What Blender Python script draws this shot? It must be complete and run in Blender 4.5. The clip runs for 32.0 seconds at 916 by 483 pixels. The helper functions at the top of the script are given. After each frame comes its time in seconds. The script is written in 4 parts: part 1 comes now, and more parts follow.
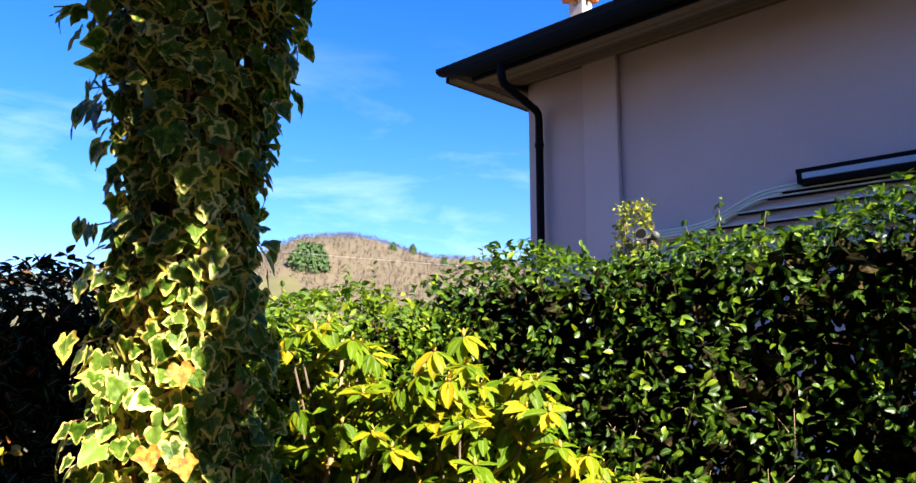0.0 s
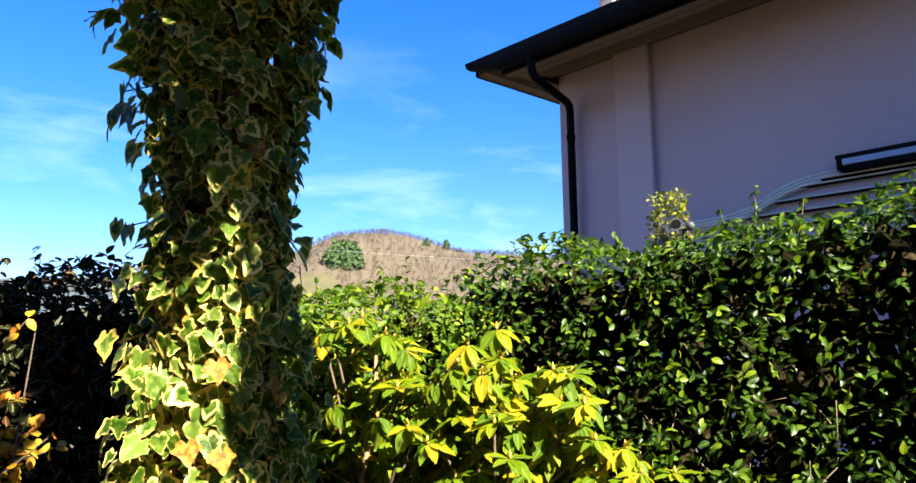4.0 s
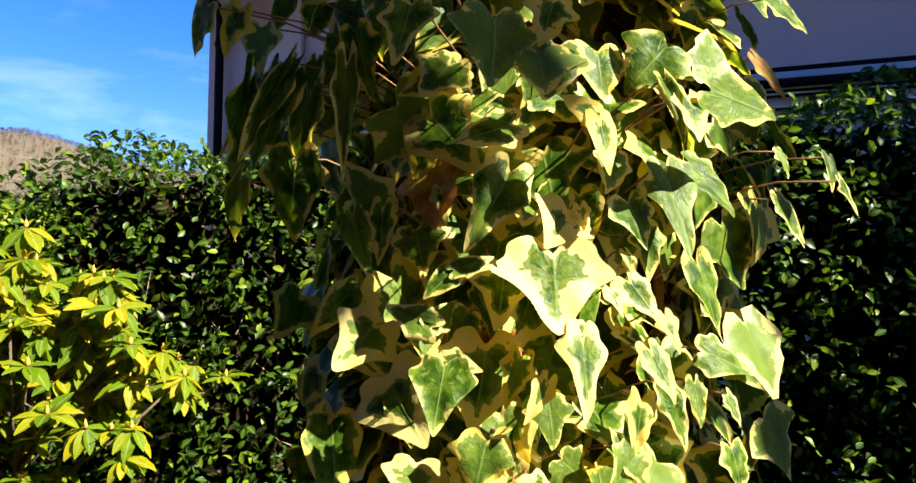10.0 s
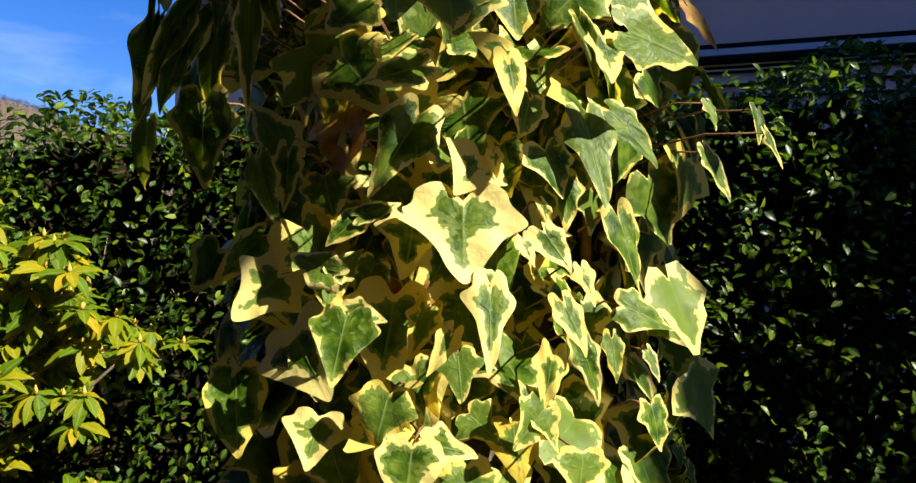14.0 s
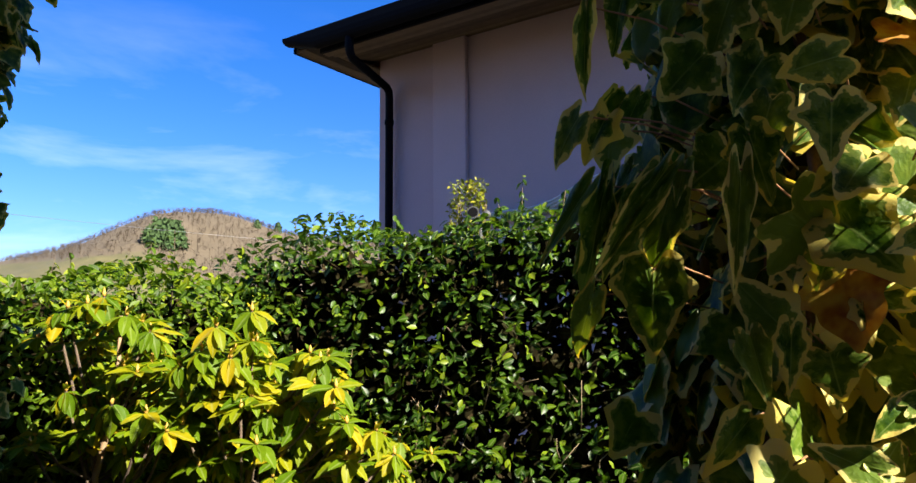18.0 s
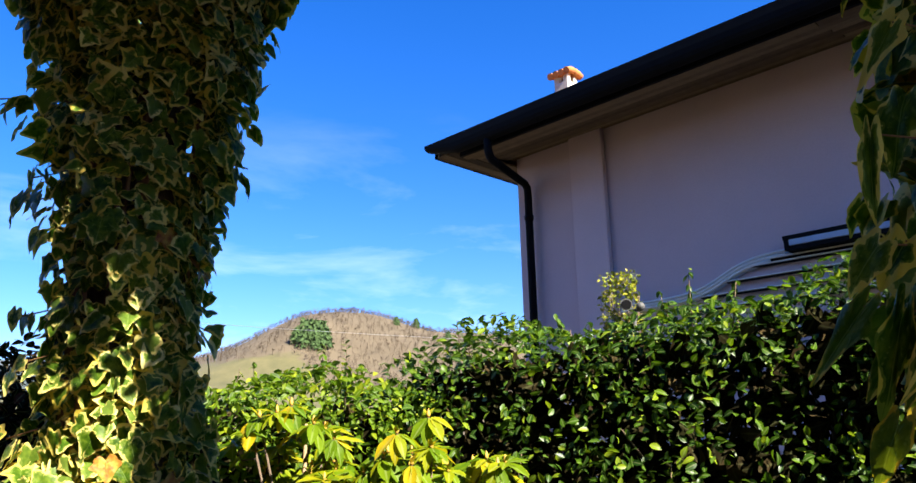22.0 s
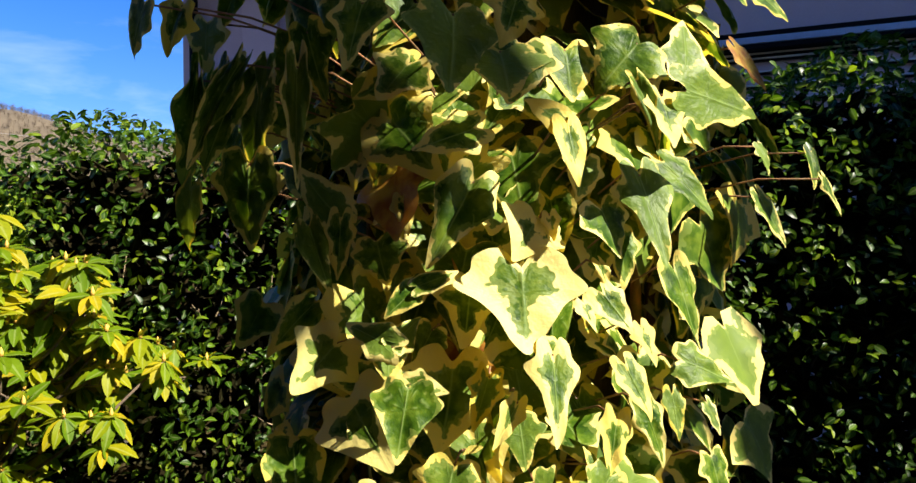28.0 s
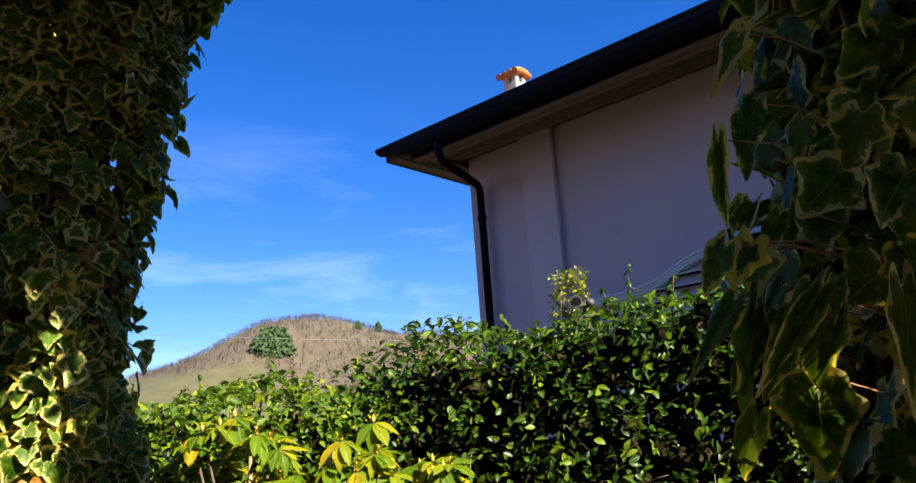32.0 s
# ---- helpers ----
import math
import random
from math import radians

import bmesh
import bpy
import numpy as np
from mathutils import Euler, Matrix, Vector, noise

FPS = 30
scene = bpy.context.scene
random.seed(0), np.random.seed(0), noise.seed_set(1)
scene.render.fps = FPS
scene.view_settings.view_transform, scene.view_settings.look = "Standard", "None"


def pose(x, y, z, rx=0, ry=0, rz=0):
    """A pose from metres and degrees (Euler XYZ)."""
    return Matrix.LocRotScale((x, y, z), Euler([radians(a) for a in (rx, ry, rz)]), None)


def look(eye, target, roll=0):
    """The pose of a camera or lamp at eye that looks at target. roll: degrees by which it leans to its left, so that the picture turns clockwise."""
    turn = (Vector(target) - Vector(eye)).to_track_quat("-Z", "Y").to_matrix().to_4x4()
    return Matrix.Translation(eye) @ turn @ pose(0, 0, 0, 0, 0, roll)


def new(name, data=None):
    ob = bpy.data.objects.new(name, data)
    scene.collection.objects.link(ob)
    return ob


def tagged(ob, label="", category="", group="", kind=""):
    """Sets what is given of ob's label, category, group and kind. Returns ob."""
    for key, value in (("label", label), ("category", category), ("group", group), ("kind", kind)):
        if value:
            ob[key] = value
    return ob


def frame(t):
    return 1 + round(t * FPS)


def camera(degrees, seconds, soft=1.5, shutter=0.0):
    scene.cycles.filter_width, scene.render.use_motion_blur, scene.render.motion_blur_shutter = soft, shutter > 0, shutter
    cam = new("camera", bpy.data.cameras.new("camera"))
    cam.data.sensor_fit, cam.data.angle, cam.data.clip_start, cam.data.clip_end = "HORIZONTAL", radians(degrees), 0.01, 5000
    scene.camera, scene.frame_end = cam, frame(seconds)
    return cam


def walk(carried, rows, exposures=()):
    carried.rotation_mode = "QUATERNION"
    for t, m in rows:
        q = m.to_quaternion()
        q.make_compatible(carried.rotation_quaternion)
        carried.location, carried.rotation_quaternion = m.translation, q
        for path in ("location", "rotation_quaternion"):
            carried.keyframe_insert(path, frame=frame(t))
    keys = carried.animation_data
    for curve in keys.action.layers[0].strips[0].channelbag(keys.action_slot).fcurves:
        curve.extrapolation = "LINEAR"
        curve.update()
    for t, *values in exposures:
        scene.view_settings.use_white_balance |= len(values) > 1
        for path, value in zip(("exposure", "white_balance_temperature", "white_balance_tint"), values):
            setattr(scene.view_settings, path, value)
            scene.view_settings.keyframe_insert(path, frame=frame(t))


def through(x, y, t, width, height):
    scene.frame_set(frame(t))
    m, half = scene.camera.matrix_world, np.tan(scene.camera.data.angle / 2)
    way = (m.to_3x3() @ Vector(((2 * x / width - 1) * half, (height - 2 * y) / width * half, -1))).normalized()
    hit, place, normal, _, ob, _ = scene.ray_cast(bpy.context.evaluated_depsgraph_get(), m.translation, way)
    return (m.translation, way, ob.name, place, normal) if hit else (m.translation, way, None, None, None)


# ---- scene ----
cam = camera(64.0, 32.0)
PATH = [
    (0, (0.0, 0.0, 1.6), (-0.25, 1.962, 1.895), -0.0),
    (0.5, (0.001, -0.001, 1.599), (-0.26, 1.96, 1.887), 0.1),
    (1, (0.001, -0.005, 1.6), (-0.256, 1.957, 1.893), 0.0),
    (1.5, (0.0, 0.001, 1.599), (-0.254, 1.963, 1.897), 0.1),
    (2, (-0.002, 0.001, 1.601), (-0.258, 1.963, 1.896), 0.1),
    (2.5, (-0.001, -0.001, 1.6), (-0.26, 1.961, 1.89), 0.1),
    (4.5, (0.013, 0.005, 1.596), (-0.347, 1.953, 1.871), -1.0),
    (5, (0.03, 0.009, 1.594), (-0.329, 1.96, 1.852), -1.3),
    (5.5, (0.053, 0.018, 1.593), (-0.231, 1.985, 1.821), -1.1),
    (6, (0.084, 0.023, 1.595), (-0.073, 2.006, 1.804), -1.0),
    (6.5, (0.117, 0.019, 1.594), (0.09, 2.01, 1.776), -1.2),
    (7, (0.138, 0.013, 1.582), (0.236, 2.004, 1.742), -1.7),
    (7.5, (0.182, 0.013, 1.581), (0.394, 1.997, 1.711), -2.1),
    (8, (0.22, 0.012, 1.574), (0.538, 1.984, 1.671), -1.3),
    (8.5, (0.253, 0.009, 1.566), (0.647, 1.968, 1.649), -0.5),
    (9, (0.282, 0.0, 1.557), (0.753, 1.942, 1.649), 0.2),
    (9.5, (0.302, -0.004, 1.552), (0.812, 1.928, 1.63), 0.7),
    (10, (0.315, -0.008, 1.551), (0.83, 1.923, 1.628), 0.7),
    (10.5, (0.334, -0.011, 1.545), (0.892, 1.91, 1.599), 0.6),
    (11, (0.348, -0.007, 1.544), (0.916, 1.911, 1.56), 0.5),
    (11.5, (0.361, -0.007, 1.534), (0.929, 1.91, 1.568), 0.4),
    (12, (0.356, -0.007, 1.542), (0.96, 1.9, 1.519), 0.7),
    (12.5, (0.358, -0.008, 1.536), (0.941, 1.906, 1.543), 0.8),
    (13, (0.355, -0.006, 1.541), (0.948, 1.904, 1.524), 0.8),
    (13.5, (0.356, -0.003, 1.537), (0.946, 1.908, 1.542), 1.0),
    (15.5, (0.347, 0.004, 1.542), (0.899, 1.927, 1.541), 1.9),
    (16, (0.328, 0.015, 1.543), (0.856, 1.944, 1.548), 1.3),
    (16.5, (0.297, 0.023, 1.55), (0.768, 1.967, 1.579), 1.1),
    (17, (0.262, 0.028, 1.562), (0.63, 1.992, 1.644), 0.9),
    (17.5, (0.221, 0.03, 1.579), (0.467, 2.008, 1.745), -0.1),
    (18, (0.193, 0.051, 1.587), (0.298, 2.034, 1.827), -0.4),
    (18.5, (0.16, 0.044, 1.594), (0.173, 2.022, 1.889), -0.5),
    (19, (0.129, 0.057, 1.606), (0.036, 2.021, 1.973), -0.8),
    (19.5, (0.116, 0.046, 1.609), (-0.051, 1.991, 2.04), -1.2),
    (20, (0.105, 0.035, 1.614), (-0.122, 1.969, 2.071), -1.2),
    (20.5, (0.103, 0.029, 1.61), (-0.155, 1.953, 2.093), -0.8),
    (21, (0.1, 0.03, 1.612), (-0.154, 1.954, 2.095), -1.2),
    (21.5, (0.104, 0.03, 1.611), (-0.149, 1.954, 2.092), -1.5),
    (22, (0.105, 0.027, 1.613), (-0.146, 1.95, 2.103), -1.3),
    (22.5, (0.108, 0.026, 1.609), (-0.135, 1.954, 2.079), -0.9),
    (23, (0.121, 0.024, 1.602), (-0.06, 1.975, 2.0), -0.7),
    (23.5, (0.146, 0.014, 1.593), (0.07, 1.99, 1.897), -0.5),
    (24, (0.17, 0.013, 1.589), (0.22, 1.998, 1.83), -0.5),
    (24.5, (0.205, 0.018, 1.582), (0.387, 2.0, 1.772), -0.4),
    (25, (0.237, 0.017, 1.572), (0.542, 1.988, 1.729), -0.3),
    (25.5, (0.28, 0.018, 1.568), (0.689, 1.972, 1.692), -0.5),
    (26, (0.312, 0.012, 1.567), (0.814, 1.946, 1.656), -0.8),
    (26.5, (0.327, 0.014, 1.575), (0.88, 1.936, 1.562), -0.7),
    (28.5, (0.333, 0.012, 1.576), (0.884, 1.935, 1.569), -0.4),
    (29, (0.325, 0.012, 1.564), (0.855, 1.94, 1.627), -0.6),
    (29.5, (0.304, 0.016, 1.568), (0.763, 1.96, 1.654), -1.5),
    (30, (0.273, 0.018, 1.58), (0.623, 1.98, 1.75), -2.2),
    (30.5, (0.237, 0.015, 1.593), (0.462, 1.984, 1.861), -3.6),
    (31, (0.203, 0.012, 1.599), (0.281, 1.976, 1.966), -3.0),
    (31.5, (0.179, 0.021, 1.608), (0.138, 1.974, 2.034), -4.0),
    (32, (0.160, 0.023, 1.615), (0.018, 1.958, 2.103), -4.0),
]
walk(cam, [(t, look(eye, target, roll)) for t, eye, target, roll in PATH], [(0, 2.43), (6, 2.43), (8.5, 2.38), (10, 2.1), (12, 1.5), (16, 1.45), (17.5, 1.85), (19, 2.1), (22, 2.25), (25, 2.25), (26, 2.1), (29, 1.75), (30, 1.85), (32, 1.85)])

# ---- world, sun ----
SUN_AZ, SUN_EL = 131.5, 38.0
world = bpy.data.worlds.new("world")
scene.world = world
world.use_nodes = True
wt = world.node_tree
wt.nodes.clear()


def wnode(kind, **values):
    n = wt.nodes.new(kind)
    for key, value in values.items():
        n.inputs[key].default_value = value
    return n


sky = wnode("ShaderNodeTexSky")
sky.sky_type, sky.sun_disc = "NISHITA", False
sky.sun_elevation, sky.sun_rotation = radians(SUN_EL), radians(SUN_AZ)
sky.air_density, sky.dust_density, sky.ozone_density = 1.1, 0.2, 3.0
tint = wnode("ShaderNodeHueSaturation", Saturation=1.2, Value=1.0)
deep = wnode("ShaderNodeMixRGB")
deep.blend_type = "MULTIPLY"
deep.inputs[0].default_value, deep.inputs[2].default_value = 1.0, (0.73, 0.8, 1.2, 1)
wt.links.new(sky.outputs[0], deep.inputs[1])
wt.links.new(deep.outputs[0], tint.inputs["Color"])
coord = wnode("ShaderNodeTexCoord")
stretch = wnode("ShaderNodeMapping", Scale=(2.2, 2.2, 9.0), Rotation=(0.12, 0.16, 0.3))
cirrus = wnode("ShaderNodeTexNoise", Scale=1.15, Detail=6.0, Roughness=0.58, Distortion=0.35)
thin = wnode("ShaderNodeMapRange")
for key, value in ((1, 0.5), (2, 0.82), (3, 0.0), (4, 0.45)):
    thin.inputs[key].default_value = value
split = wnode("ShaderNodeSeparateXYZ")
low = wnode("ShaderNodeMapRange")
for key, value in ((1, 0.42), (2, 0.12), (3, 0.0), (4, 1.0)):
    low.inputs[key].default_value = value
both = wnode("ShaderNodeMath")
both.operation = "MULTIPLY"
cloud = wnode("ShaderNodeMixRGB")
cloud.inputs[2].default_value = (9.5, 10.3, 11.0, 1)
back = wnode("ShaderNodeBackground", Strength=0.05)
wout = wnode("ShaderNodeOutputWorld")
for a, b in ((coord.outputs["Generated"], stretch.inputs[0]), (stretch.outputs[0], cirrus.inputs[0]), (cirrus.outputs[0], thin.inputs[0]),
             (coord.outputs["Generated"], split.inputs[0]), (split.outputs[2], low.inputs[0]), (thin.outputs[0], both.inputs[0]),
             (low.outputs[0], both.inputs[1]), (both.outputs[0], cloud.inputs[0]), (tint.outputs[0], cloud.inputs[1]),
             (cloud.outputs[0], back.inputs[0]), (back.outputs[0], wout.inputs[0])):
    wt.links.new(a, b)

sun = new("sun", bpy.data.lights.new("sun", "SUN"))
sun.data.energy, sun.data.angle, sun.data.color = 5.0, radians(0.5), (1.0, 0.93, 0.79)
to_sun = Vector((math.sin(radians(SUN_AZ)) * math.cos(radians(SUN_EL)), math.cos(radians(SUN_AZ)) * math.cos(radians(SUN_EL)), math.sin(radians(SUN_EL))))
sun.matrix_world = look(to_sun * 30, (0, 0, 0))


# ---- materials ----
class Nodes:
    """A small builder for node materials."""

    def __init__(self, name):
        self.mat = bpy.data.materials.new(name)
        self.mat.use_nodes = True
        self.tree = self.mat.node_tree
        self.tree.nodes.clear()
        self.out = self.tree.nodes.new("ShaderNodeOutputMaterial")
        self.bsdf = self.tree.nodes.new("ShaderNodeBsdfPrincipled")
        self.link(self.bsdf.outputs[0], self.out.inputs[0])

    def link(self, a, b):
        self.tree.links.new(a, b)

    def add(self, kind, **values):
        n = self.tree.nodes.new(kind)
        for key, value in values.items():
            n.inputs[key.replace("_", " ")].default_value = value
        return n

    def put(self, **values):
        for key, value in values.items():
            self.bsdf.inputs[key.replace("_", " ")].default_value = value

    def noise(self, scale, detail=4.0, rough=0.6, stretch=(1, 1, 1), space="Object", own=None):
        c, m = self.add("ShaderNodeTexCoord"), self.add("ShaderNodeMapping", Scale=stretch)
        n = self.add("ShaderNodeTexNoise", Scale=scale, Detail=detail, Roughness=rough)
        self.link(c.outputs[space], m.inputs[0])
        if own is not None:
            self.link(self.maths("MULTIPLY", own, 37.0), m.inputs["Location"])
        self.link(m.outputs[0], n.inputs["Vector"])
        return n.outputs[0]

    def ramp(self, value, *stops):
        r = self.tree.nodes.new("ShaderNodeValToRGB")
        e = r.color_ramp.elements
        while len(e) < len(stops):
            e.new(0.5)
        for one, (at, col) in zip(e, stops):
            one.position, one.color = at, (*col, 1)
        self.link(value, r.inputs[0])
        return r.outputs[0]

    def span(self, value, a, b, c, d):
        m = self.tree.nodes.new("ShaderNodeMapRange")
        for k, v in zip((1, 2, 3, 4), (a, b, c, d)):
            m.inputs[k].default_value = v
        self.link(value, m.inputs[0])
        return m.outputs[0]

    def maths(self, op, a, b):
        m = self.tree.nodes.new("ShaderNodeMath")
        m.operation = op
        for k, v in enumerate((a, b)):
            if isinstance(v, (int, float)):
                m.inputs[k].default_value = v
            else:
                self.link(v, m.inputs[k])
        return m.outputs[0]

    def mix(self, fac, a, b, blend="MIX"):
        m = self.tree.nodes.new("ShaderNodeMixRGB")
        m.blend_type = blend
        for k, v in enumerate((fac, a, b)):
            if isinstance(v, (int, float)):
                m.inputs[k].default_value = v
            elif isinstance(v, tuple):
                m.inputs[k].default_value = (*v, 1)
            else:
                self.link(v, m.inputs[k])
        return m.outputs[0]

    def bump(self, value, strength, distance=0.01):
        b = self.add("ShaderNodeBump", Strength=strength, Distance=distance)
        self.link(value, b.inputs["Height"])
        self.link(b.outputs[0], self.bsdf.inputs["Normal"])

    def color(self, value):
        self.link(value, self.bsdf.inputs["Base Color"])


def plain(name, light, dark, scale, rough=0.7, metal=0.0, bump=0.2, stretch=(1, 1, 1), fine=8.0, spec=0.4):
    """Two tones mixed by a coarse and a fine noise, with relief."""
    n = Nodes(name)
    a, b = n.noise(scale, 5, 0.6, stretch), n.noise(scale * fine, 4, 0.6, stretch)
    v = n.maths("ADD", n.maths("MULTIPLY", a, 0.65), n.maths("MULTIPLY", b, 0.35))
    n.color(n.ramp(v, (0.3, dark), (0.7, light)))
    n.put(Roughness=rough, Metallic=metal)
    n.put(Specular_IOR_Level=spec)
    n.bump(b, bump)
    return n.mat


def leaf_material(name, ramp, gloss=0.35, through=0.35, single=False, vein=0.25, spec=0.22):
    """A leaf: tone by leaf, veins and blotches, light through the blade. single: one leaf to an object."""
    n = Nodes(name)
    if single:
        tone = n.add("ShaderNodeObjectInfo").outputs["Random"]
    else:
        tone = n.add("ShaderNodeNewGeometry").outputs["Random Per Island"]
    base = n.ramp(tone, *ramp)
    k = 0.05 if single else 1.0
    blotch = n.noise(60 * k, 3, 0.6)
    base = n.mix(n.span(blotch, 0.35, 0.75, 0.0, 0.55), base, n.mix(1.0, base, (0.55, 0.6, 0.45), "MULTIPLY"))
    mid = n.add("ShaderNodeAttribute")
    mid.attribute_name = "vein"
    base = n.mix(n.span(mid.outputs["Fac"], 0.75, 1.0, 0.0, vein), base, (0.45, 0.5, 0.22))
    n.color(base)
    n.put(Roughness=gloss, Specular_IOR_Level=spec)
    n.bump(n.noise(180 * k, 2, 0.5), 0.12, 0.002)
    see = n.add("ShaderNodeBsdfTranslucent")
    n.link(n.mix(1.0, base, (1.1, 1.15, 0.55), "MULTIPLY"), see.inputs[0])
    both = n.add("ShaderNodeMixShader", Fac=through)
    n.link(n.bsdf.outputs[0], both.inputs[1])
    n.link(see.outputs[0], both.inputs[2])
    n.link(both.outputs[0], n.out.inputs[0])
    return n.mat


def ivy_material(name, single=False):
    """Variegated ivy: a ragged cream margin round a marbled green middle, a few leaves gone brown."""
    n = Nodes(name)
    if single:
        tone = n.add("ShaderNodeObjectInfo").outputs["Random"]
        given = n.add("ShaderNodeAttribute")
        given.attribute_type, given.attribute_name = "OBJECT", "cream"
        width = given.outputs["Fac"]
    else:
        tone = n.add("ShaderNodeNewGeometry").outputs["Random Per Island"]
        width = n.maths("MULTIPLY", n.maths("FRACT", n.maths("MULTIPLY", tone, 7.31), 0), 0.6)
    rim = n.add("ShaderNodeAttribute")
    rim.attribute_name = "rim"
    mid = n.add("ShaderNodeAttribute")
    mid.attribute_name = "vein"
    k = 0.045 if single else 1.0
    own = tone if single else None
    ragged = n.noise(75 * k, 2.5, 0.5, own=own)
    jag = n.noise(230 * k, 1.5, 0.5, own=own)
    wander = n.maths("ADD", n.maths("MULTIPLY", n.maths("SUBTRACT", ragged, 0.5), 1.35), n.maths("MULTIPLY", n.maths("SUBTRACT", jag, 0.5), 0.35))
    shifted = n.maths("ADD", rim.outputs["Fac"], n.maths("ADD", wander, n.maths("MULTIPLY", mid.outputs["Fac"], -0.12)))
    edge = n.maths("ADD", 1.0, n.maths("MULTIPLY", width, -0.8))
    margin = n.span(n.maths("SUBTRACT", shifted, edge), -0.02, 0.03, 0.0, 1.0)
    marble = n.noise(80 * k, 3, 0.55, own=own)
    green = n.ramp(marble, (0.32, (0.018, 0.052, 0.003)), (0.5, (0.055, 0.112, 0.006)), (0.66, (0.135, 0.2, 0.018)))
    green = n.mix(n.span(n.maths("FRACT", n.maths("MULTIPLY", tone, 5.3), 0), 0.55, 1.0, 0.0, 0.75), green, (0.17, 0.245, 0.038))
    green = n.mix(n.span(n.maths("SUBTRACT", shifted, edge), -0.2, -0.17, 0.0, 0.55), green, (0.21, 0.275, 0.055))
    green = n.mix(n.span(mid.outputs["Fac"], 0.35, 0.9, 0.0, 0.6) if single else n.span(mid.outputs["Fac"], 0.85, 1.0, 0.0, 0.45), green, (0.23, 0.32, 0.09))
    cream = n.ramp(n.maths("FRACT", n.maths("MULTIPLY", tone, 3.7), 0), (0.0, (0.7, 0.55, 0.11)), (0.55, (0.78, 0.67, 0.24)), (1.0, (0.66, 0.51, 0.07)))
    base = n.mix(margin, green, cream)
    if single:
        withered = n.span(width, 0.982, 0.988, 0.0, 1.0)
    else:
        withered = n.span(n.maths("FRACT", n.maths("MULTIPLY", tone, 13.7), 0), 0.992, 0.994, 0.0, 1.0)
    base = n.mix(withered, base, n.ramp(ragged, (0.3, (0.2, 0.05, 0.018)), (0.5, (0.4, 0.2, 0.03)), (0.7, (0.5, 0.36, 0.06))))
    n.color(base)
    n.put(Roughness=0.45)
    n.put(Specular_IOR_Level=0.14)
    wrinkle = n.maths("ADD", n.noise(110 * k, 3, 0.6, own=own), n.maths("MULTIPLY", mid.outputs["Fac"], -0.35))
    n.bump(wrinkle, 0.1, 0.025 if single else 0.001)
    see = n.add("ShaderNodeBsdfTranslucent")
    n.link(n.mix(1.0, base, (1.0, 0.88, 0.2), "MULTIPLY"), see.inputs[0])
    both = n.add("ShaderNodeMixShader", Fac=0.4)
    n.link(n.bsdf.outputs[0], both.inputs[1])
    n.link(see.outputs[0], both.inputs[2])
    n.link(both.outputs[0], n.out.inputs[0])
    return n.mat


IVY, IVY_ONE = ivy_material("ivy_leaf_mass"), ivy_material("ivy_leaf_single", True)
HEDGE_TONES = ((0.0, (0.013, 0.038, 0.002)), (0.45, (0.03, 0.074, 0.004)), (0.8, (0.07, 0.14, 0.005)), (1.0, (0.2, 0.26, 0.01)))
HEDGE, HEDGE_ONE = leaf_material("hedge_leaf_mass", HEDGE_TONES, 0.36, 0.4), leaf_material("hedge_leaf_single", HEDGE_TONES, 0.36, 0.4, single=True)
SHADED_COPPER_TONES = ((0.0, (0.01, 0.011, 0.005)), (0.55, (0.016, 0.02, 0.007)), (0.85, (0.034, 0.018, 0.009)), (1.0, (0.1, 0.03, 0.015)))
SHADED_COPPER, SHADED_COPPER_ONE = leaf_material("shaded_hedge_leaf_mass", SHADED_COPPER_TONES, 0.75, 0.08, spec=0.02), leaf_material("shaded_hedge_leaf_single", SHADED_COPPER_TONES, 0.75, 0.08, True, spec=0.02)
RHODO_TONES = ((0.0, (0.075, 0.145, 0.004)), (0.4, (0.14, 0.21, 0.005)), (0.75, (0.25, 0.265, 0.006)), (1.0, (0.45, 0.32, 0.008)))
RHODO, RHODO_ONE = leaf_material("rhododendron_leaf_mass", RHODO_TONES, 0.5, 0.45, spec=0.12), leaf_material("rhododendron_leaf_single", RHODO_TONES, 0.5, 0.45, True, spec=0.12)
ORANGE_TONES = ((0.0, (0.36, 0.07, 0.015)), (0.2, (0.5, 0.17, 0.012)), (0.6, (0.56, 0.3, 0.014)), (1.0, (0.42, 0.34, 0.03)))
ORANGE_LEAF, ORANGE_ONE = leaf_material("orange_shrub_leaf_mass", ORANGE_TONES, 0.45, 0.35), leaf_material("orange_shrub_leaf_single", ORANGE_TONES, 0.45, 0.35, True)
GOLD_TONES = ((0.0, (0.11, 0.14, 0.012)), (0.6, (0.2, 0.21, 0.014)), (1.0, (0.3, 0.25, 0.022)))
GOLD_LEAF = leaf_material("golden_shrub_leaf", GOLD_TONES, 0.4, 0.3)
BARK = plain("bark", (0.16, 0.11, 0.07), (0.05, 0.035, 0.025), 30, 0.85, bump=0.5, stretch=(1, 1, 0.25))
PALE_BARK = plain("pale_bark", (0.4, 0.27, 0.15), (0.2, 0.12, 0.06), 40, 0.8, bump=0.4, stretch=(1, 1, 0.3))
STEM = plain("ivy_stem", (0.3, 0.12, 0.05), (0.12, 0.08, 0.03), 60, 0.7)
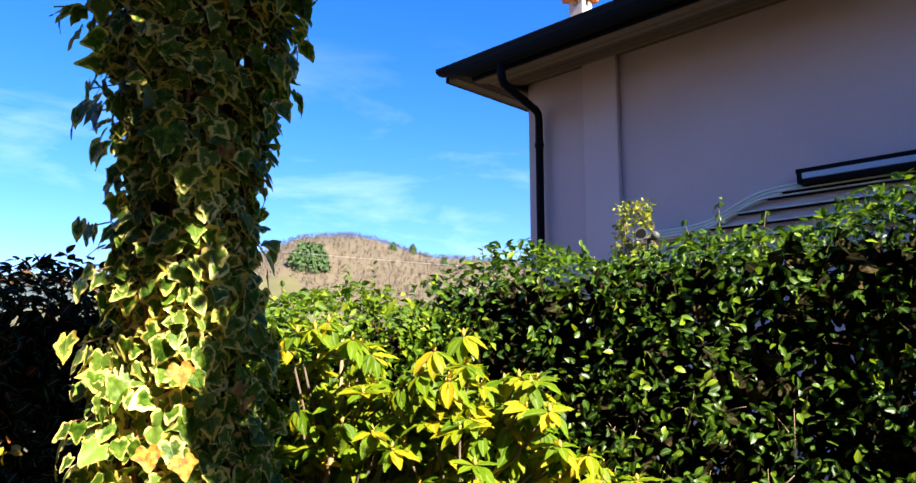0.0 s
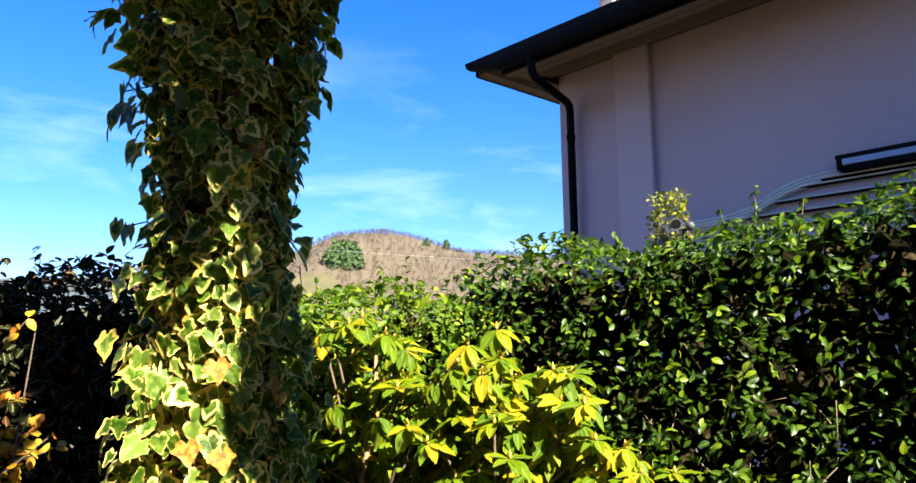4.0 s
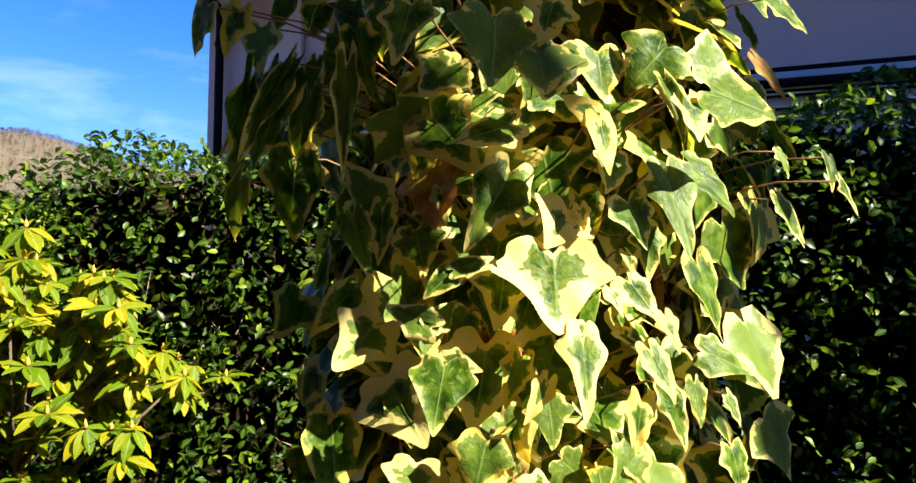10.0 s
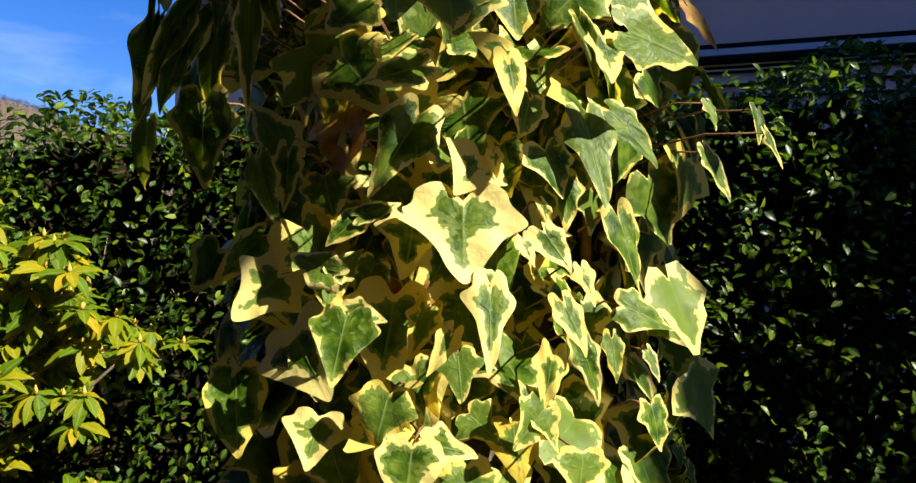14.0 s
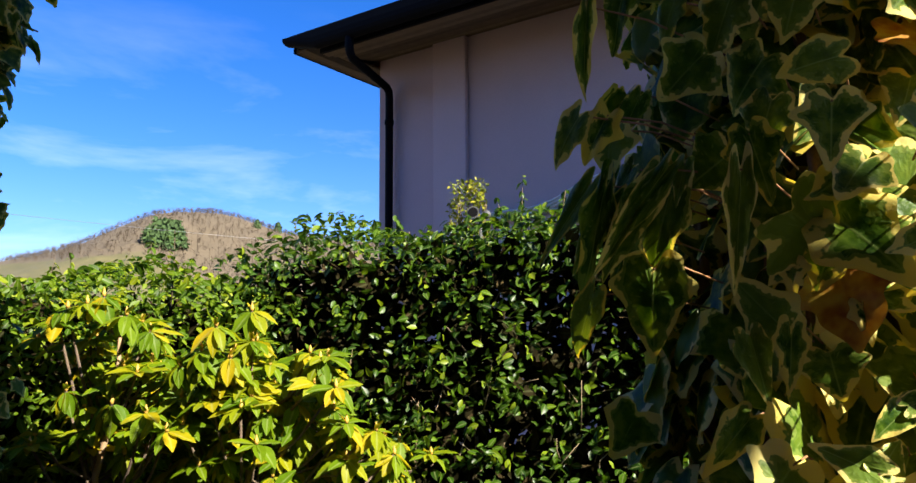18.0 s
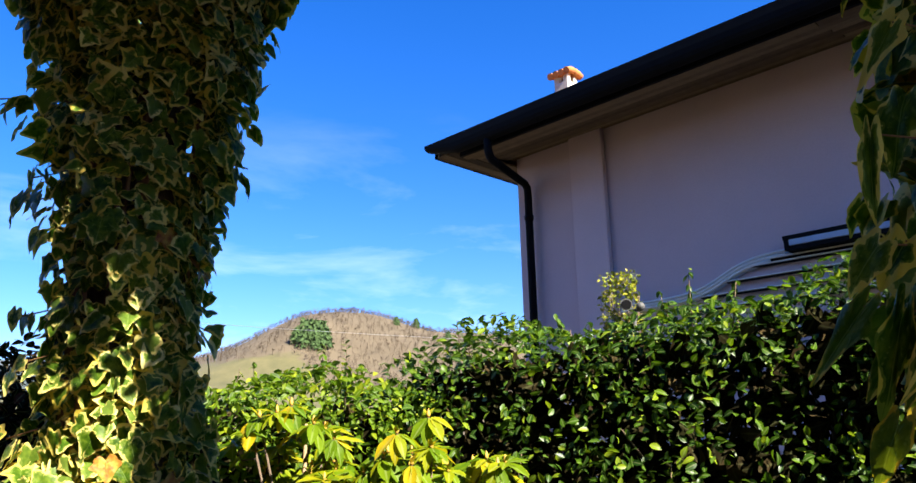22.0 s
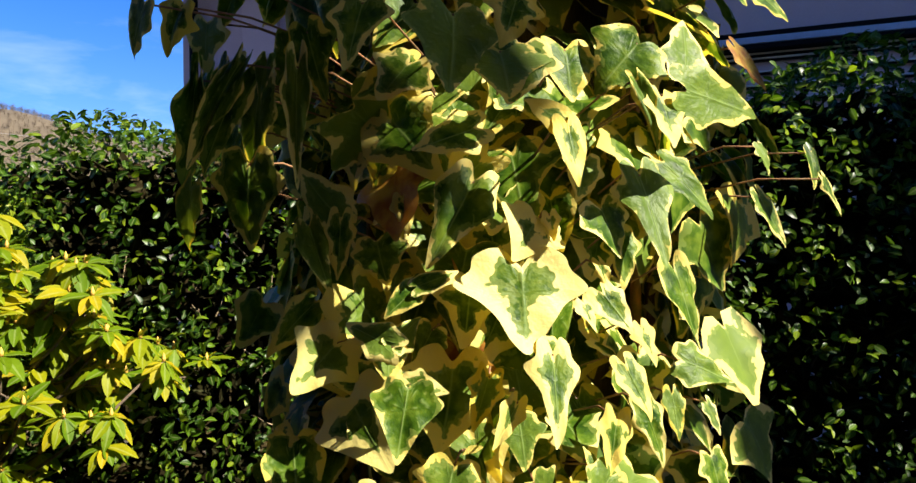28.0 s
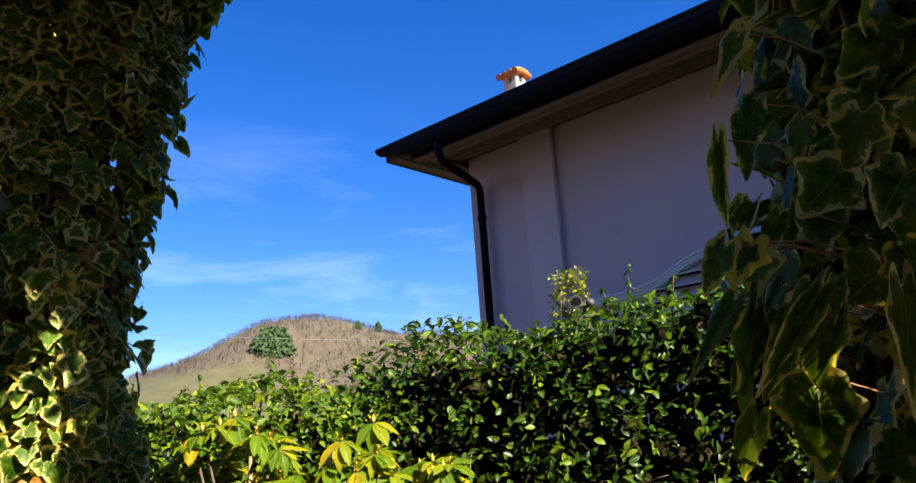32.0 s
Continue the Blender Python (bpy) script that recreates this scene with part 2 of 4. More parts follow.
PLASTER = plain("lilac_plaster", (0.61, 0.455, 0.45), (0.52, 0.385, 0.383), 1.3, 0.9, bump=0.12, fine=60)
LIT_PLASTER = plain("lit_lilac_plaster", (0.67, 0.505, 0.495), (0.58, 0.43, 0.425), 1.3, 0.9, bump=0.12, fine=60)
TRIM_PLASTER = plain("pale_grey_moulding", (0.78, 0.76, 0.7), (0.64, 0.62, 0.56), 3, 0.85, bump=0.1, fine=30)
SOFFIT = plain("weathered_soffit_board", (0.48, 0.34, 0.21), (0.11, 0.076, 0.05), 7, 0.8, bump=0.3, stretch=(0.25, 3, 3), fine=5)


def board_material():
    """Weathered boards, each of its own tone, with grain and damp stains."""
    n = Nodes("weathered_board")
    own = n.add("ShaderNodeObjectInfo").outputs["Random"]
    grain = n.noise(14, 5, 0.65)
    v = n.maths("ADD", n.maths("MULTIPLY", own, 0.6), n.maths("MULTIPLY", grain, 0.4))
    n.color(n.ramp(v, (0.1, (0.045, 0.032, 0.02)), (0.45, (0.13, 0.092, 0.055)), (0.9, (0.3, 0.22, 0.13))))
    n.put(Roughness=0.85, Specular_IOR_Level=0.2)
    n.bump(grain, 0.3)
    return n.mat


BOARD = board_material()
GLAZE = plain("bluish_grey_panel", (0.4, 0.46, 0.55), (0.33, 0.39, 0.48), 6, 0.25, 0.0, 0.03, spec=0.5)
BLACK = plain("black_painted_metal", (0.006, 0.006, 0.007), (0.003, 0.003, 0.004), 12, 0.75, 0.0, 0.05, spec=0.1)
TILE = plain("terracotta", (0.46, 0.19, 0.05), (0.28, 0.1, 0.03), 9, 0.85, bump=0.3)
WHITE = plain("white_render", (0.5, 0.47, 0.4), (0.38, 0.35, 0.3), 8, 0.9, bump=0.15)
METAL = plain("galvanised_steel", (0.5, 0.5, 0.5), (0.35, 0.35, 0.36), 20, 0.45, 0.8, 0.05)


# ---- mesh helpers ----
def under(ob, parent):
    """Puts ob under a thing or part; ob keeps its place in the world."""
    if parent is not None:
        ob.parent = parent
        ob.matrix_parent_inverse = Matrix.Translation(-parent.location)
    return ob


def part(name, bm, material, parent=None, label=""):
    """A bmesh as one mesh object under a thing or a part."""
    me = bpy.data.meshes.new(name)
    bm.to_mesh(me)
    bm.free()
    me.materials.append(material)
    return tagged(under(new(name, me), parent), label)


def thing(name, at, label, category, group="", kind=""):
    ob = new(name)
    ob.location = at
    ob.empty_display_size = 0.1
    return tagged(ob, label, category, group, kind)


def box(bm, size, m=Matrix(), bevel=0.0):
    made = bmesh.ops.create_cube(bm, size=1, matrix=m @ Matrix.Diagonal((*size, 1)))
    if bevel:
        edges = list({e for v in made["verts"] for e in v.link_edges})
        bmesh.ops.bevel(bm, geom=edges, offset=bevel, segments=2, affect="EDGES", profile=0.6)
    return bm


def tube(bm, points, radii, sides=7):
    """A tapered tube along points."""
    rings = []
    for k, p in enumerate(points):
        p = Vector(p)
        ahead = (Vector(points[min(k + 1, len(points) - 1)]) - Vector(points[max(k - 1, 0)])).normalized()
        side = ahead.cross(Vector((0.3, 0.9, 0.31))).normalized()
        up = side.cross(ahead)
        r = radii[min(k, len(radii) - 1)]
        rings.append([bm.verts.new(p + r * (math.cos(a) * side + math.sin(a) * up)) for a in (2 * math.pi * i / sides for i in range(sides))])
    for a, b in zip(rings, rings[1:]):
        for i in range(sides):
            f = bm.faces.new((a[i], a[(i + 1) % sides], b[(i + 1) % sides], b[i]))
            f.smooth = True
    bm.faces.new(rings[0][::-1])
    bm.faces.new(rings[-1])
    return bm


def smooth_loop(points, n):
    """A closed Catmull-Rom curve through points, n samples."""
    p = np.array(points, float)
    out = []
    for s in np.linspace(0, len(p), n, endpoint=False):
        i, f = int(s), s - int(s)
        a, b, c, d = (p[(i + k) % len(p)] for k in (-1, 0, 1, 2))
        out.append(0.5 * (2 * b + (c - a) * f + (2 * a - 5 * b + 4 * c - d) * f * f + (3 * b - a - 3 * c + d) * f ** 3))
    return np.array(out)


def ivy_blade(rng, n=34, narrow=1.0, curl=1.0, fine=False):
    """A five-lobed ivy leaf, stalk at the origin, tip along -y, 1 long: vertices, faces, rim and vein values."""
    j = lambda: rng.uniform(-0.05, 0.05)
    u = rng.uniform(0.15, 0.95)
    right = [(0.03, 0.05), (0.17, 0.2 + j()), (0.38, 0.17 + j()), (0.47 - 0.05 * u, -0.03), (0.52 + 0.13 * u + j(), -0.2 + j()), (0.45 - 0.1 * u, -0.41), (0.32 - 0.03 * u + j(), -0.6 + j()), (0.13, -0.86)]
    left = [(-x + j() * 0.5, y + j() * 0.5) for x, y in right[::-1]]
    loop = smooth_loop(right + [(j(), -1.02)] + left, n) * (narrow, 1)
    centre = np.array((0.0, -0.3))
    rings = [(0.32, 0.2), (0.64, 0.55), (0.86, 0.82), (1.0, 1.0)]
    if fine:
        rings = [(0.12, 0.08), (0.26, 0.17), (0.42, 0.31), (0.58, 0.48), (0.72, 0.65), (0.85, 0.81), (0.94, 0.93), (1.0, 1.0)]
    verts, rim = [(*centre, 0.0)], [0.0]
    for f, r in rings:
        for x, y in centre + (loop - centre) * f:
            verts.append((x, y, 0.0))
            rim.append(r)
    faces = [(0, 1 + i, 1 + (i + 1) % n) for i in range(n)]
    for k in range(len(rings) - 1):
        a, b = 1 + k * n, 1 + (k + 1) * n
        faces += [(a + i, b + i, b + (i + 1) % n, a + (i + 1) % n) for i in range(n)]
    v = np.array(verts)
    x, y = v[:, 0].copy(), v[:, 1].copy()
    fold, droop, twist, w = rng.uniform(0.2, 1.0) * curl, rng.uniform(0.1, 1.1) * curl, rng.uniform(-0.7, 0.7) * curl, rng.uniform(0.03, 0.08) * curl
    ph = rng.uniform(0, 6.3)
    side = rng.uniform(-0.9, 0.9) * curl
    v[:, 2] = -0.25 * droop * (y + 0.1) ** 2 * 2 + fold * (np.abs(x) * 0.5 - x * x * 0.9) + twist * x * y * 0.7 - side * x * np.abs(x) * 0.6 + w * np.sin(9 * x + 7 * y + ph) * np.array(rim)
    along = np.arctan2(np.abs(x), -(y - 0.06))
    r = np.hypot(x, y)
    vein = np.zeros(len(v))
    thick = 0.034 if fine else 0.09
    for a in (0.0, 0.52, 0.98, 1.75) if fine else (0.0, 0.95):
        vein = np.maximum(vein, np.clip(1 - np.abs(along - a) * (r + 0.08) / (thick if a in (0.0, 0.98) else 0.75 * thick), 0, 1))
    if fine:
        v[:, 2] += 0.012 * (vein - 0.5) * (1 - np.array(rim))
    return v, faces, np.array(rim), vein


def blade(rng, length=1.0, width=0.5, bend=0.25, n=5):
    """A pointed oval leaf, stalk at the origin, tip along -y."""
    verts, vein, faces = [], [], []
    for k in range(n + 1):
        f = k / n
        half = width / 2 * math.sin(math.pi * min(0.985, 0.03 + 0.95 * f) ** 0.85) ** 0.8
        z = -bend * f * f
        lift = half * rng.uniform(0.18, 0.4)
        for s in (-1, 0, 1):
            verts.append((s * half, -f * length, z + abs(s) * lift))
            vein.append(0.0 if s else 1.0)
    for k in range(n):
        a = 3 * k
        faces += [(a, a + 3, a + 4, a + 1), (a + 1, a + 4, a + 5, a + 2)]
    v = np.array(verts)
    return v, faces, np.zeros(len(v)), np.array(vein)


def leaf_mesh(name, pieces, material):
    """pieces: (template, matrices as an N x 4 x 4 array) pairs, all joined into one mesh."""
    vs, fs, rims, veins, base = [], [], [], [], 0
    for (v, faces, rim, vein), ms in pieces:
        if not len(ms):
            continue
        ms = np.asarray(ms, float)
        p = np.einsum("nij,vj->nvi", ms[:, :3, :3], v) + ms[:, None, :3, 3]
        vs.append(p.reshape(-1, 3))
        rims.append(np.tile(rim, len(ms)))
        veins.append(np.tile(vein, len(ms)))
        for k in range(len(ms)):
            o = base + k * len(v)
            fs.extend([tuple(i + o for i in f) for f in faces])
        base += len(v) * len(ms)
    me = bpy.data.meshes.new(name)
    me.from_pydata(np.concatenate(vs).tolist(), [], fs)
    for key, values in (("rim", np.concatenate(rims)), ("vein", np.concatenate(veins))):
        at = me.attributes.new(key, "FLOAT", "POINT")
        at.data.foreach_set("value", values.astype(np.float32))
    me.polygons.foreach_set("use_smooth", [True] * len(me.polygons))
    me.materials.append(material)
    return me


def leaf_pose(at, normal, down, size, wide=1.0):
    """A leaf at a place: the blade's upper side along normal, its tip along down."""
    z = Vector(normal).normalized()
    y = -(Vector(down) - Vector(down).dot(z) * z).normalized()
    x = y.cross(z)
    m = Matrix((x * size * wide, y * size, z * size)).transposed().to_4x4()
    m.translation = at
    return m


def leaf_objects(name, meshes, poses, parent, rng):
    for m in poses:
        ob = under(new(name, meshes[int(rng.integers(len(meshes)))]), parent)
        ob.matrix_basis = Matrix(m)
        ob["cream"] = 0.99 if rng.uniform(0, 1) < 0.012 else float(rng.uniform(0.0, 0.75))


def frames_of(at, normal, down, size, wide=1.0):
    """Leaf poses for many leaves at once, as an N x 4 x 4 array."""
    z = normal / np.linalg.norm(normal, axis=1, keepdims=True)
    y = -(down - (down * z).sum(1, keepdims=True) * z)
    y /= np.linalg.norm(y, axis=1, keepdims=True) + 1e-9
    x = np.cross(y, z)
    m = np.zeros((len(at), 4, 4))
    size = np.broadcast_to(size, len(at))[:, None]
    m[:, :3, 0], m[:, :3, 1], m[:, :3, 2], m[:, :3, 3], m[:, 3, 3] = x * size * wide, y * size, z * size, at, 1
    return m


def spread(ms, templates, rng):
    """Deals the poses out to the templates."""
    pick = rng.integers(len(templates), size=len(ms))
    return [(t, ms[pick == k]) for k, t in enumerate(templates)]


def mass(name, ms, templates, material, parent, rng, label=""):
    ob = under(new(name, leaf_mesh(name, spread(ms, templates, rng), material)), parent)
    return tagged(ob, label, kind="stuff")


# ---- ground and distance ----
RIDGE_X = (-260, -130, -92, -75, -66, -60.3, -56, -49, -42.5, -38, -33, -27, -20, -6, 20, 60, 200)
RIDGE_Z = (4, 9, 16.0, 19.4, 22.8, 26.0, 28.3, 28.9, 27.9, 26.0, 24.3, 22.7, 22.1, 21.0, 18, 11, 2)


def ground_height(x, y):
    h = 0.0
    if y > 25:
        f = min(1, (y - 25) / 80)
        soft = (np.interp(x - 2.5, RIDGE_X, RIDGE_Z) + 2 * np.interp(x, RIDGE_X, RIDGE_Z) + np.interp(x + 2.5, RIDGE_X, RIDGE_Z)) / 4
        h += f * soft * math.exp(-((y - 170) / 55) ** 2)
        h += f * 98 * math.exp(-((x + 640) / 260) ** 2 - ((y - 800) / 200) ** 2)
        h += f * 0.9 * noise.noise((x * 0.07, y * 0.07, 0)) * min(1, h / 8)
    return float(h)


def wood_edge(x, z):
    """Over 14 the hillside is wood, under it meadow."""
    return z + 0.55 * max(0.0, x + 45.0)


def grid_mesh(name, xs, ys):
    verts = [(x, y, ground_height(x, y)) for y in ys for x in xs]
    n = len(xs)
    faces = [(j * n + i, j * n + i + 1, (j + 1) * n + i + 1, (j + 1) * n + i) for j in range(len(ys) - 1) for i in range(n - 1)]
    me = bpy.data.meshes.new(name)
    me.from_pydata(verts, [], faces)
    me.polygons.foreach_set("use_smooth", [True] * len(faces))
    return me


def ground_material():
    n = Nodes("ground")
    pos = n.add("ShaderNodeTexCoord")
    sep = n.add("ShaderNodeSeparateXYZ")
    n.link(pos.outputs["Object"], sep.inputs[0])
    fine, patch = n.noise(35, 5, 0.7), n.noise(1.2, 4, 0.6)
    lawn = n.mix(n.span(patch, 0.2, 0.5, 0, 1), n.ramp(fine, (0.3, (0.018, 0.03, 0.007)), (0.7, (0.05, 0.075, 0.016))), n.ramp(fine, (0.3, (0.035, 0.026, 0.015)), (0.7, (0.09, 0.066, 0.034))))
    wood = n.ramp(n.noise(0.12, 9, 0.78), (0.3, (0.06, 0.044, 0.026)), (0.5, (0.088, 0.066, 0.038)), (0.7, (0.115, 0.087, 0.052)))
    meadow = n.ramp(n.noise(0.3, 6, 0.7), (0.3, (0.058, 0.056, 0.018)), (0.7, (0.105, 0.09, 0.034)))
    rise = n.maths("ADD", sep.outputs[2], n.maths("MULTIPLY", n.maths("MAXIMUM", n.maths("ADD", sep.outputs[0], 45.0), 0.0), 0.55))
    edge = n.maths("ADD", rise, n.maths("MULTIPLY", n.maths("SUBTRACT", n.noise(0.09, 4, 0.6), 0.5), 5.0))
    hill = n.mix(n.span(edge, 13.6, 14.4, 0, 1), meadow, wood)
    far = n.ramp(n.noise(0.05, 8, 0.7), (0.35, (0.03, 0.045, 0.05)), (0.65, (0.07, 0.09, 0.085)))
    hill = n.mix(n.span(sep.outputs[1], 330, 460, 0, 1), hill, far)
    n.color(n.mix(n.span(sep.outputs[1], 20, 60, 0, 1), lawn, hill))
    n.put(Roughness=0.95)
    n.bump(fine, 0.5, 0.02)
    return n.mat


xs = sorted({*np.linspace(-2500, -260, 16), *np.linspace(-240, 140, 96), *np.linspace(180, 2500, 14)})
ys = sorted({*np.linspace(-2500, -30, 12), *np.linspace(-20, 340, 91), *np.linspace(380, 3000, 26)})
ground = new("ground", grid_mesh("ground", xs, ys))
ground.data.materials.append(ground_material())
tagged(ground, "lawn that runs out to a brown wooded hill with a pale meadow", "ground", kind="structure")

BARE = plain("bare_twigs", (0.125, 0.092, 0.062), (0.085, 0.064, 0.046), 0.12, 0.95)
PINE = plain("dark_conifer", (0.05, 0.09, 0.02), (0.015, 0.035, 0.01), 1.2, 0.9)


def bare_tree(rng):
    """A far leafless tree: trunk and a fan of thin limbs, 1 high."""
    verts, faces = [], []

    def stroke(a, b, w):
        k = len(verts)
        a, b = np.array(a), np.array(b)
        verts.extend([a - (w, 0, 0), a + (w, 0, 0), b + (w * 0.3, 0, 0), b - (w * 0.3, 0, 0), a - (0, w, 0), a + (0, w, 0), b + (0, w * 0.3, 0), b - (0, w * 0.3, 0)])
        faces.extend([(k, k + 1, k + 2, k + 3), (k + 4, k + 5, k + 6, k + 7)])

    stroke((0, 0, 0), (rng.normal(0, 0.06), rng.normal(0, 0.06), 0.8), 0.014)
    for _ in range(15):
        z, a, r = rng.uniform(0.2, 0.7), rng.uniform(0, 6.28), rng.uniform(0.15, 0.42)
        stroke((0, 0, z), (r * math.cos(a), r * math.sin(a), z + rng.uniform(0.05, 0.3)), 0.013)
    v = np.array(verts)
    return v, faces, np.zeros(len(v)), np.zeros(len(v))


rng = np.random.default_rng(5)
ms = []
while len(ms) < 8000:
    x, y = rng.uniform(-125, 30), rng.uniform(95, 185)
    h = ground_height(x, y)
    if wood_edge(x, h) < 14.2 + 2.5 * noise.noise((x * 0.06, y * 0.06, 3)):
        continue
    k = rng.uniform(0.8, 1.7)
    ms.append(pose(x, y, h - 0.1, 0, 0, rng.uniform(0, 360)) @ Matrix.Diagonal((k, k, k, 1)))
wood = new("hill_wood", leaf_mesh("hill_wood", spread(np.array(ms), [bare_tree(rng) for _ in range(4)], rng), BARE))
tagged(wood, "leafless brown wood covering the far hill", "trees", kind="stuff")


def conifer(at, height, rng):
    """A far dark evergreen: trunk, and a crown of many small tufts."""
    tree = thing("conifer", at, "dark green evergreen tree standing on the brown hillside", "tree", "evergreens on the hill")
    part("trunk", tube(bmesh.new(), [at, Vector(at) + Vector((0, 0, height * 0.8))], [height * 0.04, height * 0.015]), BARK, tree)
    n = 260
    z = rng.uniform(0.08, 1, n)
    r = (1 - z) ** 0.55 * 0.42 * height * np.sqrt(rng.uniform(0.2, 1, n))
    a = rng.uniform(0, 6.28, n)
    p = np.stack([r * np.cos(a), r * np.sin(a), z * height], 1) + np.array(at)
    out = np.stack([np.cos(a), np.sin(a), 0.4 + 0 * a], 1) + rng.normal(0, 0.5, (n, 3))
    ms = frames_of(p, out, np.stack([np.cos(a), np.sin(a), -0.5 + 0 * a], 1) + rng.normal(0, 0.4, (n, 3)), height * rng.uniform(0.14, 0.24, n))
    mass("crown", ms, [blade(rng, 1, 0.6, 0.2, 3)], PINE, tree, rng)


for x, y, h in ((-47.2, 130, 3.2), (-46, 131, 4.5), (-44.6, 130, 5.0), (-43.1, 131, 4.8), (-41.8, 130, 4.0), (-45.3, 128.4, 3.5), (-42.8, 128.6, 3.3), (-34.2, 156, 2.0), (-30.6, 160, 2.4), (-22, 150, 1.9)):
    conifer((x, y, ground_height(x, y) - 0.2), h, rng)

cable = bmesh.new()
tube(cable, [(-75 + 4.0 * k, 120, 21.1 - 0.372 * k + 0.004 * (k - 12) ** 2) for k in range(29)], [0.03], 4)
tagged(part("power_line", cable, METAL), "thin pale overhead power line in front of the hill", "cable")

# ---- unseen walls and roof, added round the camera to shape the light ----
SHADE_WALL = plain("ochre_shade_wall", (0.17, 0.11, 0.06), (0.12, 0.075, 0.04), 2, 0.9, bump=0.15, fine=30)
for name, x0, x1, y0, y1, z0, z1, words in (
        ("wall_south", -9.0, 1.4, -1.8, -1.5, 0, 6.4, "unseen ochre wall added behind the camera to block sky light"),
        ("wall_west", -2.75, -2.5, -1.5, 0.15, 0, 2.75, "unseen ochre wall added on the west to block sky light"),
        ("wall_east", 1.68, 5.8, -0.5, -0.25, 0, 3.05, "unseen ochre wall added to shade the right ivy post"),
        ("wall_southeast", 5.8, 11.0, -1.8, -1.5, 0, 7.0, "unseen ochre wall added to shade the right end of the hedge")):
    tagged(part(name, box(bmesh.new(), (x1 - x0, y1 - y0, z1 - z0), Matrix.Translation(((x0 + x1) / 2, (y0 + y1) / 2, (z0 + z1) / 2))), SHADE_WALL), words, "wall", kind="structure")
shade_roof = bmesh.new()
box(shade_roof, (10.4, 1.16, 0.16), Matrix.Translation((-3.8, -0.92, 2.83)))
box(shade_roof, (0.145, 0.91, 0.16), Matrix.Translation((1.4725, -1.045, 2.83)))
box(shade_roof, (9.2, 0.54, 0.16), Matrix.Translation((-4.4, -0.07, 2.83)))
box(shade_roof, (8.7, 0.42, 0.16), Matrix.Translation((-4.65, 0.41, 2.83)))
tagged(part("ceiling", shade_roof, SOFFIT), "unseen brown ceiling added to block sky and shade the ivy posts", "ceiling", kind="structure")

# ---- the neighbouring house ----
HOUSE = Matrix(((0.788, 0.6157, 0, -0.184), (-0.6157, 0.788, 0, 6.86), (0, 0, 1, 0), (0, 0, 0, 1)))
EAVE, FRONT, TOP, OVER, SIDE = 4.06, 3.96, 4.16, 0.76, 0.3
house = thing("house", HOUSE.translation, "lilac rendered house with black gutter and wooden soffit behind the hedge", "house")


def in_house(x, y, z):
    return HOUSE @ Vector((x, y, z))


def hbox(bm, x0, x1, y0, y1, z0, z1, bevel=0.0):
    return box(bm, (x1 - x0, y1 - y0, z1 - z0), HOUSE @ Matrix.Translation(((x0 + x1) / 2, (y0 + y1) / 2, (z0 + z1) / 2)), bevel)


part("wall", hbox(bmesh.new(), 0, 10, 0, 0.3, 0, TOP), PLASTER, house, "shaded lilac rendered wall")
part("wall", hbox(bmesh.new(), 0, 0.3, 0.3, 8, 0, TOP), PLASTER, house)
part("wall", hbox(bmesh.new(), 9.7, 10, 0.3, 8, 0, TOP), PLASTER, house)
part("wall", hbox(bmesh.new(), 0.3, 9.7, 7.7, 8, 0, TOP), PLASTER, house)
part("pilaster", hbox(bmesh.new(), 0.665, 1.02, -0.05, 0.0, 0, TOP - 0.002, 0.012), LIT_PLASTER, house, "lilac pilaster, slightly paler to paint in extra sky light")
# soffit boards along the eaves
soffit = part("soffit", hbox(bmesh.new(), -SIDE, 10.3, -OVER, 0.0, TOP + 0.022, TOP + 0.05), SOFFIT, house, "weathered brown boarded soffit")
for k in range(9):
    w, z = OVER / 9, FRONT + 0.015 + (TOP - FRONT - 0.015) * (k + 0.5) / 9
    for x0, x1 in ((0.0 if k < 5 else -SIDE, 3.1 + 0.4 * (k % 3)), (3.106 + 0.4 * (k % 3), 6.9 - 0.3 * (k % 2)), (6.906 - 0.3 * (k % 2), 10.3)):
        under(part("board", hbox(bmesh.new(), x0, x1, -OVER + k * w + 0.003, -OVER + (k + 1) * w - 0.003, z, z + 0.02, 0.003), BOARD), soffit)
for k in range(3):
    w = SIDE / 3
    under(part("board", hbox(bmesh.new(), -SIDE + k * w + 0.004, -SIDE + (k + 1) * w - 0.004, -OVER, 8.6, EAVE + 0.008, EAVE + 0.028, 0.003), BOARD), soffit)
part("fascia", hbox(bmesh.new(), 0.0, 10.3, -OVER - 0.03, -OVER, FRONT + 0.025, EAVE + 0.12), BLACK, house, "black eaves board")
part("verge_board", hbox(bmesh.new(), -SIDE - 0.03, -SIDE, -OVER, 8.6, EAVE + 0.006, EAVE + 0.12), BOARD, house, "weathered verge board")
part("verge_trim", hbox(bmesh.new(), -SIDE - 0.045, -SIDE - 0.03, -OVER - 0.02, 8.6, EAVE, EAVE + 0.12), BLACK, house, "thin black metal trim")


def gutter(a, b, parent):
    """A half-round gutter with a rolled lip between two points."""
    bm = bmesh.new()
    a, b = Vector(a), Vector(b)
    side = (b - a).normalized().cross(Vector((0, 0, 1)))
